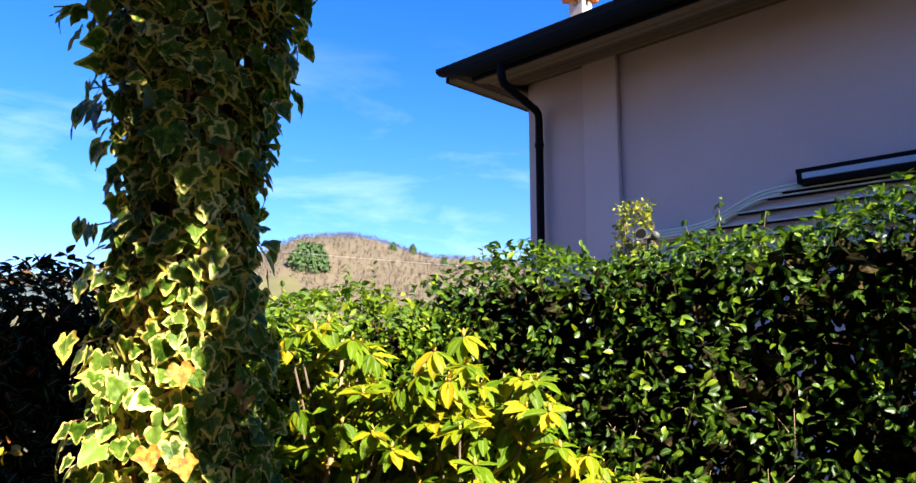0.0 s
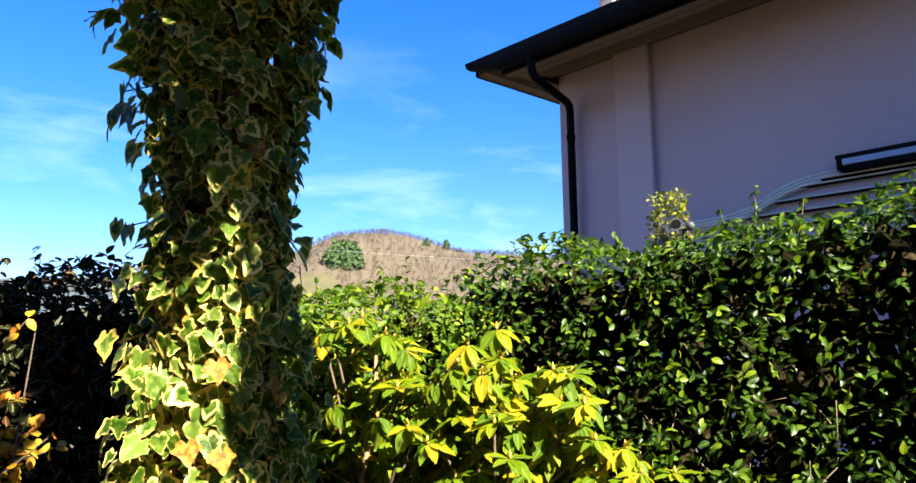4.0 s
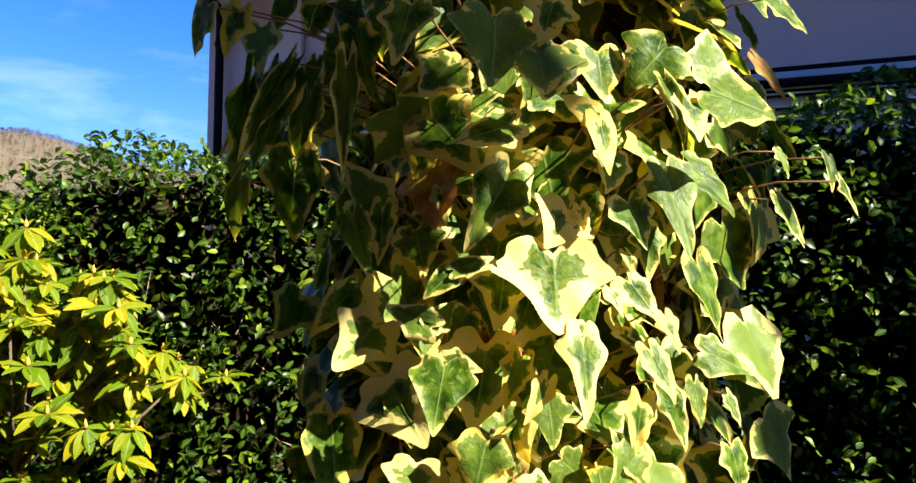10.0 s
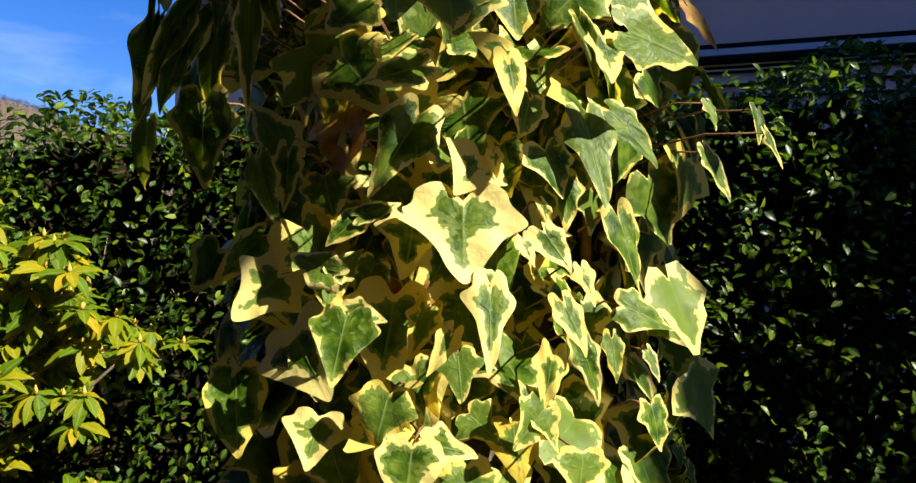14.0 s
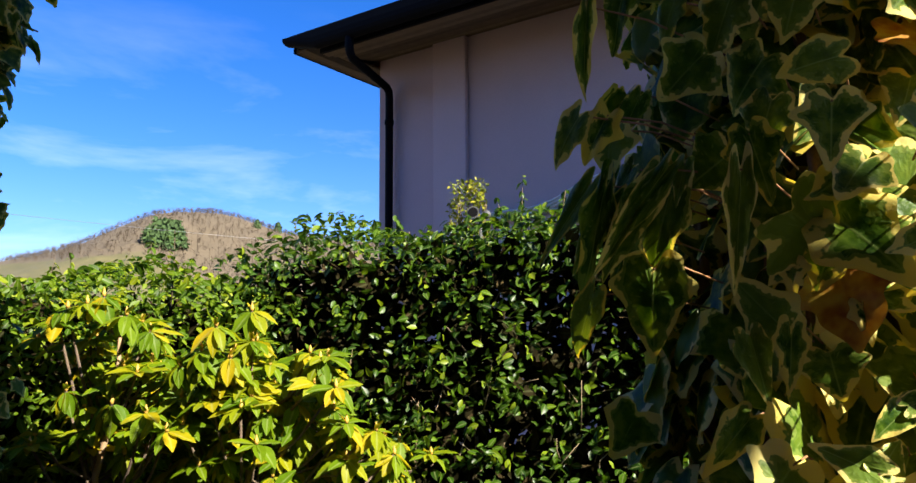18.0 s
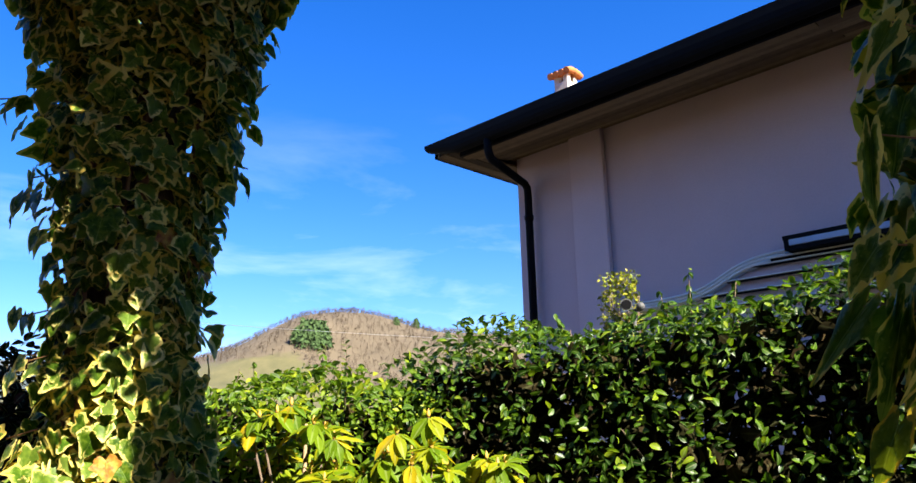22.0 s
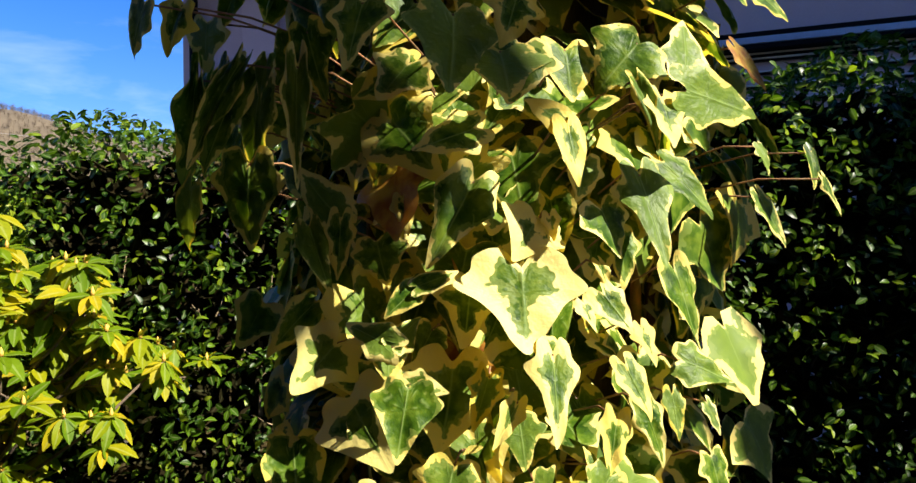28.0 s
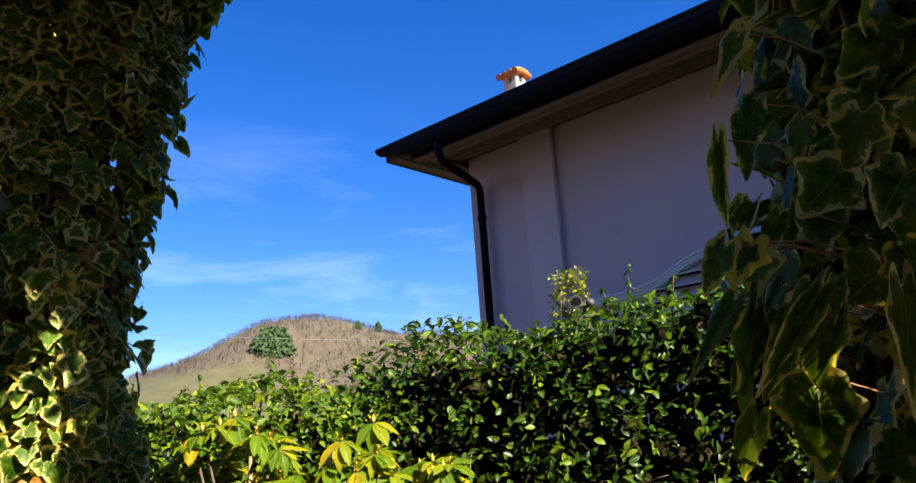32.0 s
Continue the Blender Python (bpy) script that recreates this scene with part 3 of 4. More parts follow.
    prof = [(0.07 * math.cos(t), -0.15 * math.sin(t) ** 0.7) for t in np.linspace(0, math.pi, 11)]
    prof += [(x * 0.93, y * 0.93 + 0.002) for x, y in prof[::-1]]
    rows = [[bm.verts.new(p + side * x + Vector((0, 0, z * deep))) for x, z in prof] for p, deep in ((a, 0.35), (a.lerp(b, 0.035), 1.0), (b, 1.0))]
    for low, high in zip(rows, rows[1:]):
        for i in range(len(prof)):
            j = (i + 1) % len(prof)
            bm.faces.new((low[i], low[j], high[j], high[i]))
    bm.faces.new(rows[0][::-1])
    bm.faces.new(rows[-1])
    return part("gutter", bm, BLACK, parent, "black half-round rain gutter")


gutter(in_house(-SIDE - 0.03, -OVER - 0.1, EAVE + 0.085), in_house(10.3, -OVER - 0.1, EAVE + 0.06), house)
# downpipe with its swan neck
pipe_way = [(0.415, -0.86, EAVE), (0.415, -0.86, 3.92), (0.412, -0.845, 3.88), (0.395, -0.8, 3.85), (0.203, -0.14, 3.82), (0.191, -0.09, 3.79), (0.188, -0.08, 3.72), (0.188, -0.08, 3.4), (0.188, -0.08, 0.0)]
pipe = part("downpipe", tube(bmesh.new(), [in_house(*p) for p in pipe_way], [0.037], 12), BLACK, house, "black painted rainwater downpipe")
for z in (3.5, 2.2, 0.9):
    under(part("bracket", tube(bmesh.new(), [in_house(0.188, -0.08, z - 0.02), in_house(0.188, -0.08, z + 0.02)], [0.045], 12), BLACK), pipe)
# hipped tile roof
roof = bmesh.new()
lift = math.tan(radians(17))
A = [in_house(*p) for p in ((-SIDE - 0.05, -OVER - 0.05, EAVE + 0.125), (10.35, -OVER - 0.05, EAVE + 0.125), (10.35, 8.6, EAVE + 0.125), (-SIDE - 0.05, 8.6, EAVE + 0.125))]
R = [in_house(4.4, 3.87, EAVE + 0.125 + 4.7 * lift), in_house(5.7, 3.87, EAVE + 0.125 + 4.7 * lift)]
v = [roof.verts.new(p) for p in (*A, *R)]
for f in ((0, 1, 5, 4), (1, 2, 5), (2, 3, 4, 5), (3, 0, 4), (3, 2, 1, 0)):
    roof.faces.new([v[i] for i in f])
part("roof", roof, TILE, house, "low terracotta tiled roof")

# chimney with a small tiled cap
CH_X, CH_Y, CH_Z = 0.21, 0.6, 5.08
chimney = part("chimney", hbox(bmesh.new(), CH_X - 0.085, CH_X + 0.085, CH_Y - 0.085, CH_Y + 0.085, 4.25, CH_Z, 0.006), WHITE, house, "white rendered chimney with a terracotta cap")
for dx in (-0.056, 0.056):
    for dy in (-0.056, 0.056):
        under(part("cap_post", hbox(bmesh.new(), CH_X + dx - 0.028, CH_X + dx + 0.028, CH_Y + dy - 0.028, CH_Y + dy + 0.028, CH_Z, CH_Z + 0.075, 0.003), WHITE), chimney)
for k in range(4):
    bm = bmesh.new()
    x = CH_X - 0.105 + 0.07 * k
    for s in (-1, 1):
        way = [in_house(x, CH_Y + s * 0.125, CH_Z + 0.085), in_house(x, CH_Y + s * 0.06, CH_Z + 0.11), in_house(x, CH_Y, CH_Z + 0.12)]
        tube(bm, way, [0.038, 0.037, 0.036], 9)
    under(part("cap_tile", bm, TILE), chimney)

# awning cassette and swept moulding on the wall
awning = thing("awning_cassette", in_house(2.45, 0, 2.7), "closed awning cassette with black rails on the lilac wall", "awning")
part("top_rail", hbox(bmesh.new(), 2.5, 6.5, -0.16, 0.0, 2.812, 2.84, 0.004), BLACK, awning)
part("panel", hbox(bmesh.new(), 2.54, 6.5, -0.155, -0.01, 2.768, 2.81, 0.004), GLAZE, awning, "bluish grey glossy panel")
part("bottom_rail", hbox(bmesh.new(), 2.54, 6.5, -0.15, 0.0, 2.735, 2.766, 0.004), BLACK, awning)
part("end_plate", hbox(bmesh.new(), 2.505, 2.535, -0.158, 0.0, 2.738, 2.81, 0.004), BLACK, awning)
moulding = thing("swept_moulding", in_house(1.1, 0, 2.5), "pale grey ribbed moulding sweeping down the lilac wall in a curve", "moulding")


def sweep(down, x1):
    """The S-shaped way of a rib, so far under the top one."""
    pts = []
    for i in range(31):
        x = 1.1 + (x1 - 1.1) * i / 30
        pts.append((x, 2.545 - down + 0.222 / (1 + math.exp(-(x - 1.985 - 0.25 * down) / 0.115))))
    return pts


for down, x1 in ((0.0, 2.5), (0.024, 2.5), (0.046, 2.36)):
    part("rib", tube(bmesh.new(), [in_house(x, -0.05, z) for x, z in sweep(down, x1)], [0.0105], 7), TRIM_PLASTER, moulding)
back = bmesh.new()
rows = [[back.verts.new(in_house(x, y, z - dz)) for y, dz in ((0.0, 0.0), (-0.04, 0.0), (-0.04, 0.066), (0.0, 0.066))] for x, z in sweep(0.0, 2.3)]
for a, b in zip(rows, rows[1:]):
    for i in range(4):
        back.faces.new((a[i], a[(i + 1) % 4], b[(i + 1) % 4], b[i]))
back.faces.new(rows[0]), back.faces.new(rows[-1][::-1])
part("backing", back, TRIM_PLASTER, moulding, "pale grey backing strip")
# stepped ledges: where each one begins and its height
for x, z in ((2.33, 2.722), (2.18, 2.69), (2.02, 2.606), (1.8, 2.52), (1.6, 2.43)):
    part("ledge", hbox(bmesh.new(), x, 6.5, -0.06, 0.0, z, z + 0.009, 0.003), TRIM_PLASTER, moulding, "pale thin ledge")
    part("shadow_gap", hbox(bmesh.new(), x, 6.5, -0.05, 0.0, z - 0.01, z - 0.002, 0.002), BLACK, moulding, "black strip standing in for the shade under the ledge")

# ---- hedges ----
GAP_SHADE_TONES = ((0.0, (0.007, 0.007, 0.002)), (0.8, (0.016, 0.012, 0.005)), (1.0, (0.05, 0.034, 0.015)))
GAP_SHADE_LEAF = leaf_material("gap_shade_leaf", GAP_SHADE_TONES, 0.9, 0.03, vein=0.05, spec=0.03)
HEDGE_BLADES = [blade(np.random.default_rng(k), 1, 0.5 + 0.06 * (k % 3), 0.1 + 0.08 * (k % 4), 4) for k in range(6)]
HEDGE_LEAVES = [leaf_mesh("hedge_leaf", [(b, np.eye(4)[None])], HEDGE_ONE) for b in HEDGE_BLADES]


def hedge(corner, along, face, length, height, depth, label, seed, near, singles=300, materials=(None, None), dense=1.0, rise=0.0, dry=0, open_share=1.3):
    """A clipped evergreen hedge: stems, leaves in shells from the face inwards, on top and at the back. near: the stretch whose leaves are parts."""
    rng = np.random.default_rng(seed)
    mass_mat, one_meshes = materials[0] or HEDGE, materials[1] or HEDGE_LEAVES
    along, face = np.array((*along, 0.0)), np.array((*face, 0.0))
    top = thing("hedge", Vector(corner), label, "hedge")
    at = lambda s, t, z: np.array(corner) + np.multiply.outer(s, along) - np.multiply.outer(t, face) + np.multiply.outer(z * (1 + lift(s)), (0, 0, 1.0))
    lift = lambda s: (rise * np.clip(s, 0, 2.6) - 0.8 * rise * np.exp(-np.clip(s, 0, 9) / 0.15)) / height
    for k in range(int(length / 0.16)):
        stem = bmesh.new()
        s, t = 0.16 * k + rng.uniform(0, 0.12), rng.uniform(0.15, depth - 0.1)
        pts = [at(s + rng.normal(0, 0.03) * j, t + rng.normal(0, 0.03) * j, height * 0.3 * j) for j in range(4)]
        tube(stem, pts, [0.014, 0.011, 0.008, 0.004], 5)
        for _ in range(5):
            j = int(rng.integers(0, 3))
            a = pts[j] + (pts[j + 1] - pts[j]) * rng.uniform(0, 1)
            tube(stem, [a, a + np.array(face) * rng.uniform(-0.15, 0.3) + along * rng.normal(0, 0.12) + (0, 0, rng.uniform(0.05, 0.25))], [0.005, 0.002], 4)
        part("stem", stem, BARK, top)
    wave = lambda s, z: 0.05 * np.sin(3.1 * s + 2 * z) + 0.04 * np.sin(9.3 * s - 5 * z + seed) + 0.03 * np.sin(19 * s + 13 * z) * np.sin(17 * z - 6 * s)
    # face
    n = int(length * height * 3700 * dense)
    s, z = rng.uniform(0, length, n), rng.uniform(0.25, height, n)
    t = 1.2 * wave(s, z) + rng.exponential(0.045, n) - 0.03 - 0.08 * (rng.uniform(0, 1, n) < 0.1) * rng.uniform(0, 1, n)
    clump = np.sin(23 * s + 9 * z + seed) * np.sin(19 * z - 11 * s) + 0.7 * np.sin(41 * s - 27 * z) * np.sin(37 * z + 15 * s)
    keep = rng.uniform(0, 1, n) < np.clip(open_share + 0.45 * clump, 0.16, 1.0)
    s, z, t, n = s[keep], z[keep], t[keep] - 0.02 * clump[keep], int(keep.sum())
    nor = face * rng.uniform(0.1, 1.0, n)[:, None] + np.array((0, 0, 1.0)) * rng.uniform(0.0, 1.1, n)[:, None] + rng.normal(0, 0.6, (n, 3))
    tip = face * rng.uniform(-0.2, 0.9, n)[:, None] + np.array((0, 0, 1.0)) * rng.uniform(-0.9, 0.9, n)[:, None] + rng.normal(0, 0.7, (n, 3))
    front = frames_of(at(s, t, z), nor, tip, rng.uniform(0.021, 0.037, n))
    # the nearest outermost leaves stand singly
    order = np.argsort(t + 10.0 * ((s < near[0]) | (s > near[1]) | (z < near[2])))
    leaf_objects("leaf", one_meshes, front[order[:singles]], top, rng)
    rest = [front[order[singles:]]]
    # inside: brown leaves behind the green shell, with gap shade put into their colour
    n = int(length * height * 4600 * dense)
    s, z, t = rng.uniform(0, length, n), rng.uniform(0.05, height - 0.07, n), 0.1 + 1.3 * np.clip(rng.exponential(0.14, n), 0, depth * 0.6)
    within = frames_of(at(s, t, z), rng.normal(0, 1, (n, 3)), rng.normal(0, 1, (n, 3)), rng.uniform(0.055, 0.085, n))
    mass("inner_leaves", within, HEDGE_BLADES, GAP_SHADE_LEAF, top, rng, "brown inner leaves, darkened to stand for shade in the gaps")
    # top, with a few long shoots
    n = int(length * depth * 2400 * dense)
    s, t = rng.uniform(0, length, n), rng.uniform(-0.02, depth, n)
    z = height + 0.04 * np.sin(5 * s) + 0.03 * np.sin(11 * s + 3) - rng.exponential(0.05, n) + 0.03
    nor = np.array((0, 0, 1.0)) + rng.normal(0, 0.5, (n, 3))
    rest.append(frames_of(at(s, t, z), nor, rng.normal(0, 1, (n, 3)), rng.uniform(0.024, 0.038, n)))
    for _ in range(int(length * 7)):
        s, t, up = rng.uniform(0, length), rng.uniform(0, depth), rng.uniform(0.05, 0.14) * (1.7 if rng.uniform(0, 1) < 0.12 else 1.0)
        a = at(s, t, height - 0.05)
        lean = rng.normal(0, 0.03, 3) * (1, 1, 0)
        b = a + lean + (0, 0, up + 0.05)
        part("shoot", tube(bmesh.new(), [a, b - (b - a) * 0.12], [0.002, 0.0012], 4), BARK, top)
        k = int(7 + up * 70)
        f = rng.uniform(0.3, 1, k)[:, None]
        p = a + (b - a) * f
        out = rng.normal(0, 1, (k, 3)) * (1, 1, 0.3)
        rest.append(frames_of(p, np.array((0, 0, 1.0)) + out * 0.6, out + (0, 0, 0.5), rng.uniform(0.02, 0.034, k)))
    mass("foliage", np.concatenate(rest), HEDGE_BLADES, mass_mat, top, rng)
    for _ in range(dry):
        a = at(rng.normal(0.75, 0.3), rng.uniform(0.0, 0.12), rng.normal(1.25, 0.12))
        way = along * rng.normal(0, 0.05) + face * rng.normal(0, 0.03) + (0, 0, rng.normal(0.05, 0.06))
        part("dry_twig", tube(bmesh.new(), [a, a + way * 0.5 + rng.normal(0, 0.006, 3), a + way], [0.0022, 0.0018, 0.001], 5), DRY, top, "pale tan dry twig")
    return top


DRY = plain("dry_twig", (0.3, 0.22, 0.13), (0.17, 0.12, 0.07), 50, 0.85)
HE, HN = (0.94, -0.342), (-0.342, -0.94)
LE, LN = (-0.72, -0.694), (0.694, -0.72)
HC = Vector((-0.418, 2.547, 0))
tall = hedge(HC - Vector((*HE, 0)) * 0.12, HE, HN, 5.6, 1.855, 0.65, "dense clipped evergreen hedge with glossy dark green leaves", 3, (0.1, 2.2, 0.9), rise=0.075, dry=40, open_share=0.54)
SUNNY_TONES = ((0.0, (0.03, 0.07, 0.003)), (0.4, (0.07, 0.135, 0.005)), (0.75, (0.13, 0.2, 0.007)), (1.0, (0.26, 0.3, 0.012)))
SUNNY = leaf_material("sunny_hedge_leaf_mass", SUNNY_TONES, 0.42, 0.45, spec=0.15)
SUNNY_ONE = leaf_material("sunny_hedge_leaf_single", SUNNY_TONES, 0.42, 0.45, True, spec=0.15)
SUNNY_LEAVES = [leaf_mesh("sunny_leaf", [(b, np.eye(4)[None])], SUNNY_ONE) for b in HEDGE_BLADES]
sunny = hedge(HC - Vector((*LE, 0)) * 0.17, LE, LN, 0.91, 1.735, 0.65, "clipped hedge with green glossy leaves, sunlight painted into their colour", 4, (0.1, 0.9, 0.9), 280, (SUNNY, SUNNY_LEAVES), dense=1.2)
SHADED_COPPER_LEAVES = [leaf_mesh("shaded_leaf", [(b, np.eye(4)[None])], SHADED_COPPER_ONE) for b in HEDGE_BLADES]
hedge(HC + Vector((*LE, 0)) * 0.74, LE, LN, 3.0, 1.76, 0.65, "hedge with brownish copper leaves, darkened to paint in shade", 6, (0.0, 0.8, 0.9), 120, (SHADED_COPPER, SHADED_COPPER_LEAVES), 1.15)

# long sprigs that stand over the hedge top: foot, height, number of leaves
rng = np.random.default_rng(77)
for owner, (x, y, z), up, count in ((sunny, (-0.62, 2.5, 1.66), 0.26, 20), (tall, (-0.25, 2.67, 1.83), 0.16, 9), (tall, (-0.21, 2.68, 1.83), 0.15, 9), (tall, (-0.1, 2.6, 1.84), 0.12, 8)):
    a = np.array((x, y, z))
    b = a + (rng.normal(0, 0.01), 0, up)
    part("shoot", tube(bmesh.new(), [a, (a + b) / 2 + (0.006, 0, 0), b], [0.003, 0.0022, 0.001], 5), BARK, owner)
    for k in range(count):
        f, turn = 0.25 + 0.75 * k / count, 2.4 * k + rng.uniform(-0.3, 0.3)
        out = Vector((math.cos(turn), math.sin(turn), 0.7))
        ob = under(new("leaf", HEDGE_LEAVES[k % len(HEDGE_LEAVES)]), owner)
        ob.matrix_basis = leaf_pose(Vector(a + (b - a) * f), Vector((-out.x * 0.6, -out.y * 0.6, 1)), out, rng.uniform(0.026, 0.038) * (1.2 - 0.5 * f))

# ---- yellow-green rhododendron before the hedge ----
rng = np.random.default_rng(8)
RH_BLADES = [blade(np.random.default_rng(40 + k), 1, 0.41 + 0.04 * (k % 3), 0.05 + 0.08 * (k % 4), 6) for k in range(6)]
RH_LEAVES = [leaf_mesh("rhododendron_leaf", [(b, np.eye(4)[None])], RHODO_ONE) for b in RH_BLADES]


BUD = plain("leaf_bud", (0.62, 0.34, 0.05), (0.4, 0.24, 0.05), 60, 0.6)
# two upright trunks with the heads of their shoots: place across, height
LEFT_HEADS = [(-0.62, 1.68), (-0.71, 1.65), (-0.66, 1.57), (-0.55, 1.63), (-0.52, 1.58), (-0.56, 1.5), (-0.49, 1.51), (-0.6, 1.46), (-0.7, 1.44), (-0.45, 1.46), (-0.49, 1.38), (-0.44, 1.37), (-0.64, 1.3), (-0.55, 1.28), (-0.77, 1.33), (-0.41, 1.42)]
RIGHT_HEADS = [(-0.24, 1.64), (-0.32, 1.6), (-0.35, 1.55), (-0.28, 1.52), (-0.19, 1.5), (-0.13, 1.52), (-0.09, 1.53), (-0.04, 1.52), (-0.01, 1.44), (-0.12, 1.4), (-0.25, 1.39), (-0.33, 1.41), (-0.4, 1.35), (-0.3, 1.31), (-0.19, 1.38), (-0.07, 1.45), (0.03, 1.32), (0.09, 1.33), (-0.21, 1.3), (-0.14, 1.27), (-0.36, 1.25), (-0.06, 1.33), (-0.41, 1.5), (-0.24, 1.46)]
TRUNKS = [(((-0.55, 0), (-0.61, 1.63)), LEFT_HEADS), (((-0.2, 0), (-0.245, 1.62)), RIGHT_HEADS)]


def rhododendron(base, label, seed):
    rng = np.random.default_rng(seed)
    shrub = thing("rhododendron", base, label, "shrub")
    ms, joints = [], []
    for (foot, head), heads in TRUNKS:
        trunk = [np.array((foot[0] + (head[0] - foot[0]) * f + rng.normal(0, 0.012), base[1] + rng.normal(0, 0.012), 0.02 + (head[1] - 0.02) * f)) for f in np.linspace(0, 1, 9)]
        part("trunk", tube(bmesh.new(), trunk, [0.016, 0.015, 0.014, 0.013, 0.012, 0.011, 0.009, 0.007, 0.004], 8), PALE_BARK, shrub, "pale brown bare trunk")
        low = [(foot[0] + rng.uniform(-0.26, 0.3), rng.uniform(0.85, 1.32)) for _ in range(26)]
        back = [(x + rng.normal(0.03, 0.05), z - rng.uniform(0.05, 0.16)) for x, z in list(heads) * 3]
        heads = list(heads) + [(x + rng.normal(0, 0.055), z + rng.normal(-0.035, 0.04)) for x, z in heads]
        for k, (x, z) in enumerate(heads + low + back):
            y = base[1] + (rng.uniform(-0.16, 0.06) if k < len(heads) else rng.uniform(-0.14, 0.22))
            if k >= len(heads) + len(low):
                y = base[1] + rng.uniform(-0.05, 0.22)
            # each head slides along its ray from the camera, to fit the view
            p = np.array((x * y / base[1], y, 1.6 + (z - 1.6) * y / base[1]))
            at = min(7, max(1, int(8 * (p[2] - 0.16 - abs(p[0] - foot[0]) * 0.5) / head[1])))
            root = trunk[at] + (trunk[at + 1] - trunk[at]) * rng.uniform(0, 1)
            if p[2] < root[2]:
                root = trunk[max(1, at - 1)]
            thick = 0.0045
            if k >= len(heads):
                root, thick = min(joints, key=lambda q: (q - p) @ (q - p) + 0.05 * (q[2] > p[2])), 0.0026
            bow = root * 0.4 + p * 0.6 + (0, 0, -0.025)
            joints += [bow, bow * 0.4 + p * 0.6, p * 0.5 + root * 0.5]
            part("branch", tube(bmesh.new(), [root, bow, p], [thick, thick * 0.85, thick * 0.65], 6), BARK, shrub)
            bud = bmesh.new()
            tube(bud, [p, p + (0, 0, 0.008), p + (0, 0, 0.022)], [0.004, 0.0055, 0.0008], 7)
            part("bud", bud, BUD, shrub, "pointed orange-yellow bud")
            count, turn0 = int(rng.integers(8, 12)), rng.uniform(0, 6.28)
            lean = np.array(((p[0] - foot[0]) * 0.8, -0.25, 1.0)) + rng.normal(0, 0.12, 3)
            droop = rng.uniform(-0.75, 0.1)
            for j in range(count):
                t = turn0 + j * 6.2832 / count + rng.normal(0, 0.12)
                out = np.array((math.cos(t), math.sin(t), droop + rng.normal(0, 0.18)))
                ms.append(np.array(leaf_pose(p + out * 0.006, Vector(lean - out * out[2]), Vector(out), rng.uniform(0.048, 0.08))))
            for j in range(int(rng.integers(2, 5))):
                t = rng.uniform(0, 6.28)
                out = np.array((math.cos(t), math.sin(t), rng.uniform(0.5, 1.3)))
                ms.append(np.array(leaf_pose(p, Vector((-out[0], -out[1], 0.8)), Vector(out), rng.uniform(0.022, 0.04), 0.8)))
    ms = np.array(ms)
    order = np.argsort(ms[:, 1, 3] + 1.0 * (ms[:, 2, 3] < 1.15))
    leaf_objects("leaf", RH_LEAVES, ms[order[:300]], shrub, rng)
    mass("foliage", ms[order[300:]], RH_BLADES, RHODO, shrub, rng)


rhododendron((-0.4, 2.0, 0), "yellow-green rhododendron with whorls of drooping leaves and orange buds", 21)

# ---- golden shrub behind the hedge ----
rng = np.random.default_rng(12)
gold = thing("golden_shrub", (0.47, 4.13, 0), "small golden-leaved shrub rising above the hedge before the house", "shrub")
for _ in range(16):
    a = rng.uniform(0, 6.28)
    part("stem", tube(bmesh.new(), [(0.47, 4.13, 0), (0.47 + 0.05 * math.cos(a), 4.13 + 0.05 * math.sin(a), 1.4), (0.47 + 0.11 * math.cos(a), 4.13 + 0.11 * math.sin(a), rng.uniform(2.05, 2.32))], [0.012, 0.007, 0.0015], 5), BARK, gold)
n = 1800
z = rng.uniform(1.2, 2.42, n)
r, a = 0.165 * np.sqrt(rng.uniform(0, 1, n)) * (1.2 - 0.45 * (z - 1.2)), rng.uniform(0, 6.28, n)
p = np.stack([0.47 + r * np.cos(a), 4.13 + r * np.sin(a), z], 1)
mass("foliage", frames_of(p, rng.normal(0, 1, (n, 3)) + (0, 0, 0.6), rng.normal(0, 1, (n, 3)), rng.uniform(0.02, 0.034, n)), HEDGE_BLADES, GOLD_LEAF, gold, rng)

# ---- small garden spotlight beside the golden shrub ----
GREY_PLASTIC = plain("grey_plastic", (0.075, 0.075, 0.075), (0.05, 0.05, 0.05), 30, 0.6, bump=0.05)
SX, SY, SZ = 0.485, 4.0, 2.225
spot = thing("garden_spotlight", (SX + 0.045, SY + 0.04, 0), "small grey garden spotlight on a thin post above the hedge", "lamp")
part("post", tube(bmesh.new(), [(SX + 0.045, SY + 0.04, 0), (SX + 0.045, SY + 0.04, 1.2), (SX + 0.045, SY + 0.04, SZ - 0.02)], [0.01], 8), GREY_PLASTIC, spot)
part("shade", tube(bmesh.new(), [(SX, SY + 0.07, SZ + 0.012), (SX, SY + 0.05, SZ + 0.01), (SX, SY, SZ), (SX - 0.001, SY - 0.03, SZ - 0.003)], [0.016, 0.026, 0.031, 0.033], 16), GREY_PLASTIC, spot, "pale grey conical shade")
